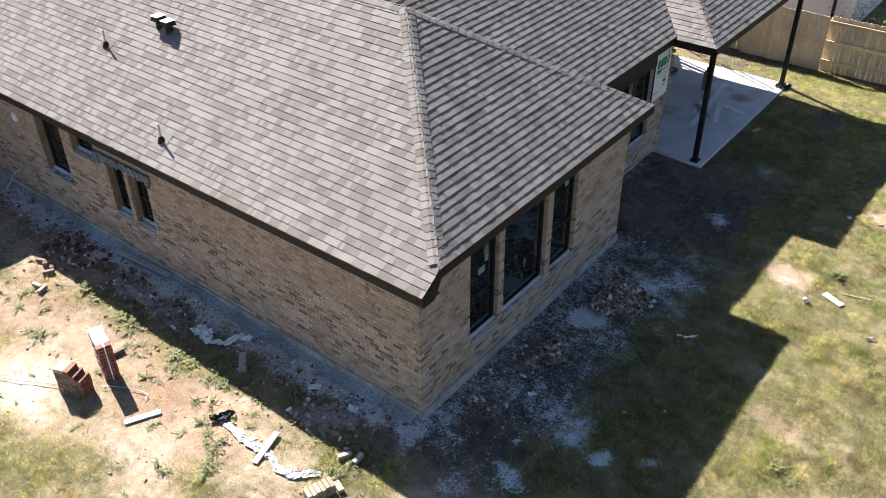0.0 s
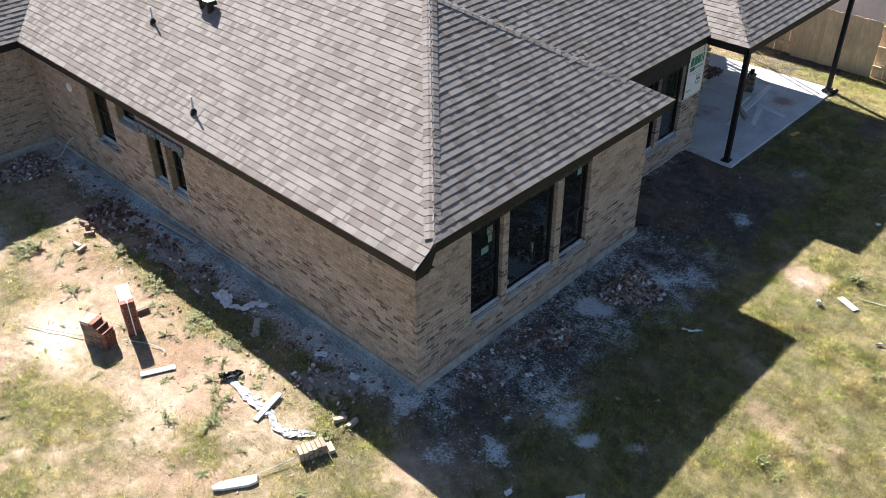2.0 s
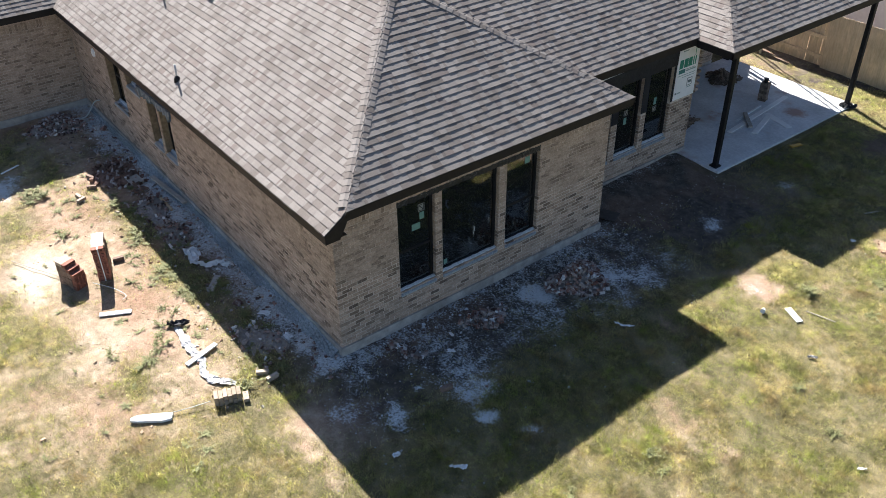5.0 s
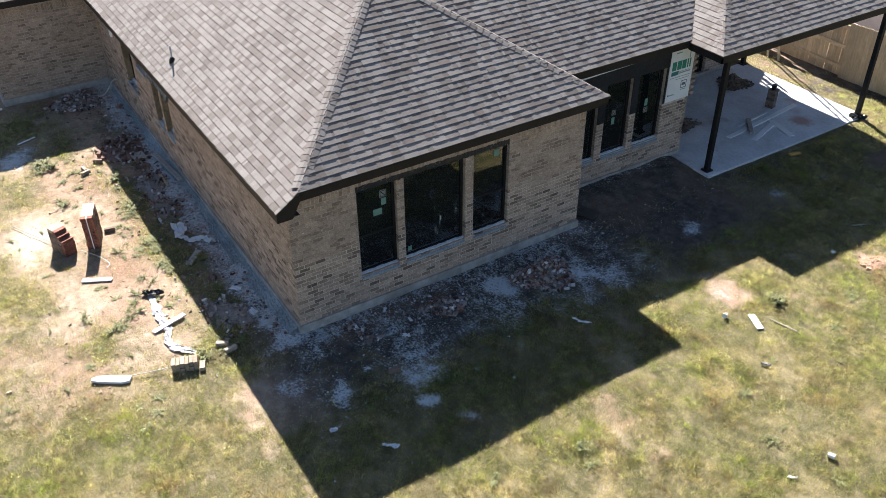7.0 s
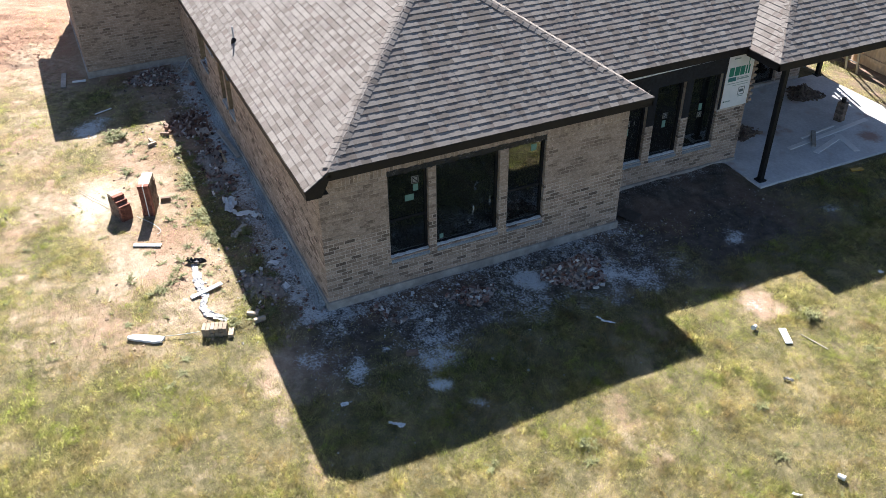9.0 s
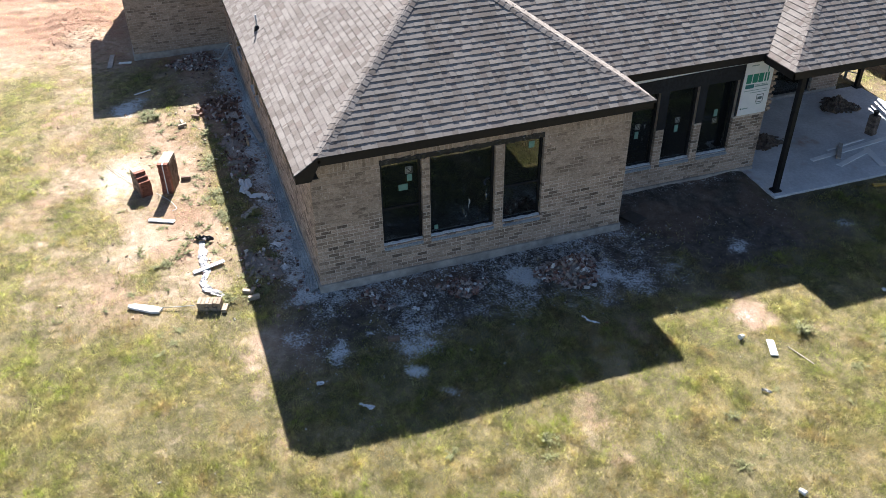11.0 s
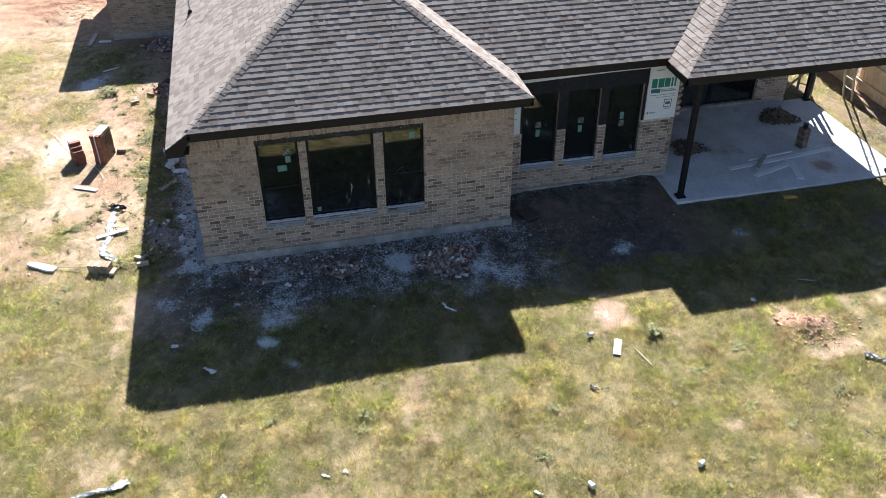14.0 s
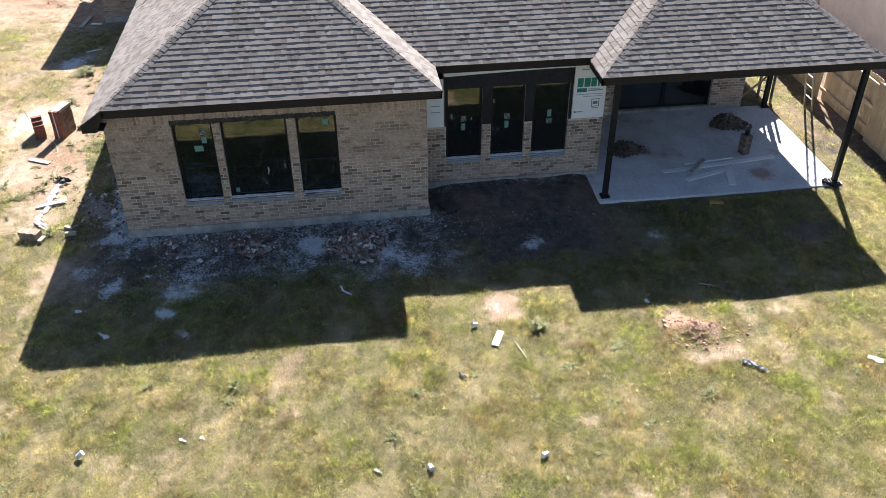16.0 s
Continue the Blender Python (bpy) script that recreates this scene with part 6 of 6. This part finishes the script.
# plastic sheeting and tape
def crumpled(name, label, category, pts, widths, material, seed, puff=0.05, z=None):
    """A crumpled strip of film lying along points."""
    rng = random.Random(seed)
    g = Geo()
    fine = []
    for (a, b), wa, wb in zip(zip(pts, pts[1:]), widths, widths[1:]):
        for i in range(5):
            t = i / 5
            fine.append((Vector(a).lerp(Vector(b), t), wa + (wb - wa) * t))
    fine.append((Vector(pts[-1]), widths[-1]))
    across = 6
    for i, (p, w) in enumerate(fine):
        q = fine[min(i + 1, len(fine) - 1)][0] - fine[max(i - 1, 0)][0]
        s = Vector((-q.y, q.x)).normalized()
        for k in range(across + 1):
            u = k / across - 0.5
            r = p + s * (u * w * rng.uniform(0.75, 1.2)) + Vector((rng.uniform(-0.02, 0.02), rng.uniform(-0.02, 0.02)))
            zz = ground_z(r.x, r.y) if z is None else z
            g.v.append((r.x, r.y, zz + 0.015 + rng.uniform(0, puff)))
    for i in range(len(fine) - 1):
        for k in range(across):
            a = i * (across + 1) + k
            g.f.append((a, a + 1, a + across + 2, a + across + 1))
    ob = single(name, g, material, label, category, smooth=False)
    mod = ob.modifiers.new("thickness", "SOLIDIFY")
    mod.thickness = 0.003
    return ob


GREY_FILM = surface("grey_white_film", (0.22, 0.225, 0.245), (0.50, 0.51, 0.535), 14.0, 0.4, 0.4, 0.2)
crumpled("plastic_sheet", "crumpled white plastic sheet in the shaded debris", "plastic", [(-11.15, 6.72), (-10.9, 6.72), (-10.65, 6.62), (-10.37, 6.77), (-10.33, 7.05), (-10.06, 7.14)], [0.26, 0.28, 0.15, 0.09, 0.11, 0.2], PLASTIC_FILM, 3, 0.10)
crumpled("plastic_strip", "long grey-white strip of flashing tape on the grass", "plastic", [(-8.97, 5.50), (-8.49, 5.47), (-8.11, 5.46), (-7.82, 5.48), (-7.57, 5.36), (-7.27, 5.39), (-7.09, 5.55), (-6.90, 5.69)], [0.10, 0.16, 0.15, 0.12, 0.13, 0.16, 0.16, 0.08], GREY_FILM, 4, 0.028)
crumpled("plastic_scrap", "black and white plastic scrap at the tape's end", "plastic", [(-9.15, 5.40), (-9.0, 5.55), (-8.95, 5.75)], [0.12, 0.2, 0.06], BLACK_FILM, 5, 0.08)
foam = Geo()
ring = [(-0.33, -0.05), (-0.2, -0.075), (0.2, -0.10), (0.34, -0.06), (0.345, 0.085), (0.1, 0.095), (-0.22, 0.08), (-0.335, 0.02)]
foam.solid([(u, v, 0.0) for u, v in ring], [(u * 0.98, v * 0.93, 0.05) for u, v in ring])
slab = single("foam_board", foam, PLASTIC_FILM, "white foam board scrap lying on the grass", "board", at=(-7.03, 4.23, ground_z(-7.03, 4.23) + 0.01), turn=58)
edge = slab.modifiers.new("bevel", "BEVEL")
edge.width, edge.segments, edge.limit_method = 0.012, 2, "ANGLE"
crumpled("plastic_scrap", "white plastic scrap by the side wall", "plastic", [(-8.42, 6.90), (-8.25, 7.05)], [0.14, 0.14], PLASTIC_FILM, 7, 0.03)
crumpled("plastic_scrap", "white plastic scrap by the side wall", "plastic", [(-7.55, 6.98), (-7.38, 7.00)], [0.10, 0.12], PLASTIC_FILM, 8, 0.05)
crumpled("paper_scrap", "small white scrap on shaded soil", "litter", [(-5.36, 9.02), (-5.28, 9.12)], [0.08, 0.09], PLASTIC_FILM, 9, 0.04)
crumpled("paper_scrap", "white twisted strip in the shaded grass", "litter", [(-4.05, 11.9), (-3.92, 11.93), (-3.76, 12.1)], [0.06, 0.02, 0.015], PLASTIC_FILM, 10, 0.03)
crumpled("paper_scrap", "pale blue scrap at the edge of the shaded lawn", "litter", [(-2.84, 17.68), (-2.76, 17.74)], [0.05, 0.04], PLASTIC_FILM, 31, 0.05)
crumpled("paper_scrap", "white rag in the shaded grass", "litter", [(-3.28, 7.44), (-3.2, 7.52), (-3.10, 7.62)], [0.03, 0.05, 0.12], PLASTIC_FILM, 11, 0.04)
crumpled("paper_scrap", "white scrap in the shaded grass", "litter", [(-4.00, 6.88), (-3.95, 6.98)], [0.09, 0.07], PLASTIC_FILM, 12, 0.04)
crumpled("paper_scrap", "white scrap in the lawn", "litter", [(0.57, 12.27), (0.66, 12.36)], [0.06, 0.03], PLASTIC_FILM, 13, 0.03)
crumpled("paper_scrap", "dry white scrap in the lawn", "litter", [(-0.48, 9.20), (-0.42, 9.30)], [0.04, 0.03], PLASTIC_FILM, 14, 0.02)
crumpled("paper_scrap", "torn scrap in the lawn", "litter", [(-0.47, 9.53), (-0.42, 9.60)], [0.04, 0.02], PLASTIC_FILM, 15, 0.02)
crumpled("paper_scrap", "white scrap in the lawn", "litter", [(-0.80, 21.10), (-0.65, 21.30)], [0.10, 0.12], PLASTIC_FILM, 16, 0.02)
crumpled("plastic_scrap", "grey plastic scrap beside the dug soil", "plastic", [(-1.0, 18.85), (-0.85, 19.0), (-0.68, 19.16)], [0.12, 0.08, 0.03], GREY_FILM, 17, 0.05)
crumpled("plastic_scrap", "black plastic bunched round the far porch post", "plastic", [(-6.52, 23.18), (-6.35, 23.12), (-6.20, 23.25), (-6.20, 23.42)], [0.1, 0.14, 0.14, 0.1], BLACK_FILM, 18, 0.10)


def litter_cup(x, y, tilt, turn, label):
    g = Geo()
    g.tube([(0, 0, 0), (0, 0, 0.11), (0, 0, 0.111), (0, 0, 0.01)], [0.033, 0.046, 0.042, 0.03], 16)
    ob = new("paper_cup", g.mesh("paper_cup", PLASTIC_FILM, False))
    ob.matrix_world = pose(x, y, ground_z(x, y) + 0.05, tilt, 0, turn)
    tagged(ob, label, "cup", "cups in the lawn")


litter_cup(-2.60, 14.38, 75, 20, "white paper cup lying in the lawn")
litter_cup(0.62, 13.10, 85, 110, "white paper cup tipped over in the lawn")
litter_cup(0.63, 14.97, 85, 30, "white paper cup lying in the grass")
litter_cup(-0.28, 7.66, 60, 200, "white and dark paper cup in the lawn")
crumpled("plastic_scrap", "small grey-white plastic scrap in the lawn", "plastic", [(-1.34, 13.86), (-1.28, 13.91), (-1.20, 13.96)], [0.03, 0.06, 0.02], GREY_FILM, 33, 0.05)
crumpled("plastic_strip", "twisted white plastic strip on bare grass", "plastic", [(-0.80, 5.50), (-0.87, 5.80), (-0.88, 6.05), (-0.95, 6.34)], [0.07, 0.05, 0.09, 0.12], PLASTIC_FILM, 34, 0.06)

# hose and string
def cord(name, label, category, pts, r, material):
    cu = []
    for i in range(len(pts) - 1):
        p0, p1, p2, p3 = (Vector(pts[max(0, min(len(pts) - 1, i + k))]) for k in (-1, 0, 1, 2))
        for k in range(8):
            t = k / 8
            cu.append(0.5 * ((2 * p1) + (p2 - p0) * t + (2 * p0 - 5 * p1 + 4 * p2 - p3) * t * t + (3 * p1 - p0 - 3 * p2 + p3) * t**3))
    cu.append(Vector(pts[-1]))
    g = Geo()
    g.tube(cu, r, 6)
    single(name, g, material, label, category, smooth=True)


HOSE = surface("grey_hose", (0.40, 0.45, 0.46), (0.52, 0.57, 0.58), 12.0, 0.5)
cord("hose", "pale grey hose hanging from the wall to the soil", "hose", [(-18.05, 7.48, 0.62), (-18.15, 7.35, 0.55), (-18.35, 7.12, 0.15), (-18.62, 6.9, 0.04), (-18.9, 6.7, 0.03), (-19.0, 6.9, 0.03)], 0.016, HOSE)
cord("string", "thin pale green string on the soil", "string", [(-11.2, 4.75, 0.05), (-10.8, 5.0, 0.04), (-10.45, 5.12, 0.03), (-10.35, 5.02, 0.03)], 0.007, HOSE)
cord("string", "thin string trailing from the bricks in the grass", "string", [(-7.0, 4.3, 0.05), (-6.85, 4.8, 0.05), (-6.75, 5.15, 0.07)], 0.006, HOSE)
cord("string", "thin string on the soil by the brick stacks", "string", [(-13.0, 3.7, 0.03), (-12.4, 4.0, 0.03), (-11.7, 4.4, 0.04)], 0.007, GREY_WOOD)

# ---- roof fittings ----
def on_roof(x, y):
    return LOW_Z + PITCH * (y - EAVE_SIDE)


def vent_pipe(x, y, tall):
    p = thing("vent_pipe", "pale plumbing vent pipe in a black rubber boot on the roof", "vent pipe", "roof vents", at=(x, y, on_roof(x, y)))
    g = Geo()
    g.tube([(0, 0, -0.05), (0, 0, tall), (0, 0, tall + 0.001), (0, 0, tall - 0.08)], [0.02, 0.02, 0.016, 0.015], 12)
    part("pipe", g, GREY_PIPE, p, "pale grey plastic pipe", True)
    g = Geo()
    g.tube([(0, 0, -0.03), (0, 0, 0.05), (0, 0, 0.10)], [0.075, 0.06, 0.024], 16)
    part("boot", g, BLACK, p, "black rubber boot")
    g = Geo()
    d = Vector((0, 1, PITCH)).normalized()
    n = Vector((0, -PITCH, 1)).normalized()
    ring = [(-0.17, -0.16), (0.17, -0.16), (0.17, 0.16), (-0.17, 0.16)]
    g.solid([Vector((u, 0, 0)) + d * v + n * 0.008 for u, v in ring], [Vector((u, 0, 0)) + d * v + n * 0.012 for u, v in ring])
    part("flashing", g, SHINGLE, p)
    return p


GREY_PIPE = surface("pale_plastic_pipe", (0.55, 0.55, 0.55), (0.66, 0.66, 0.66), 10.0, 0.5)
vent_pipe(-12.39, 7.63, 0.34)
vent_pipe(-15.36, 8.71, 0.34)
for x, y in ((-14.37, 9.36), (-14.05, 9.33)):
    v = thing("box_vent", "dark metal roof vent hood with a pale top", "roof vent", "roof vents", at=(x, y, on_roof(x, y)))
    g = Geo()
    g.tube([(0, 0, -0.06), (0, 0, 0.14)], 0.075, 14)
    part("collar", g, BLACK, v)
    g = Geo()
    ring = [(-0.11, -0.12), (0.11, -0.12), (0.11, 0.12), (-0.11, 0.12)]
    g.solid([(a, b, 0.13) for a, b in ring], [(a * 0.85, b * 0.85, 0.22) for a, b in ring])
    part("hood", g, BLACK, v, "dark hood", False, 0.01)
    g = Geo()
    g.box(-0.10, 0.10, -0.11, 0.11, 0.222, 0.232)
    part("cap", g, METAL, v, "pale metal cap")
# round cover on the side wall
g = Geo()
g.tube([(0, 0.01, 0), (0, -0.03, 0), (0, -0.035, 0)], [0.11, 0.10, 0.085], 18)
single("wall_cover", g, PLASTIC_FILM, "round white blank cover on the brick side wall", "cover", at=(-17.61, SIDE_Y, 2.05))
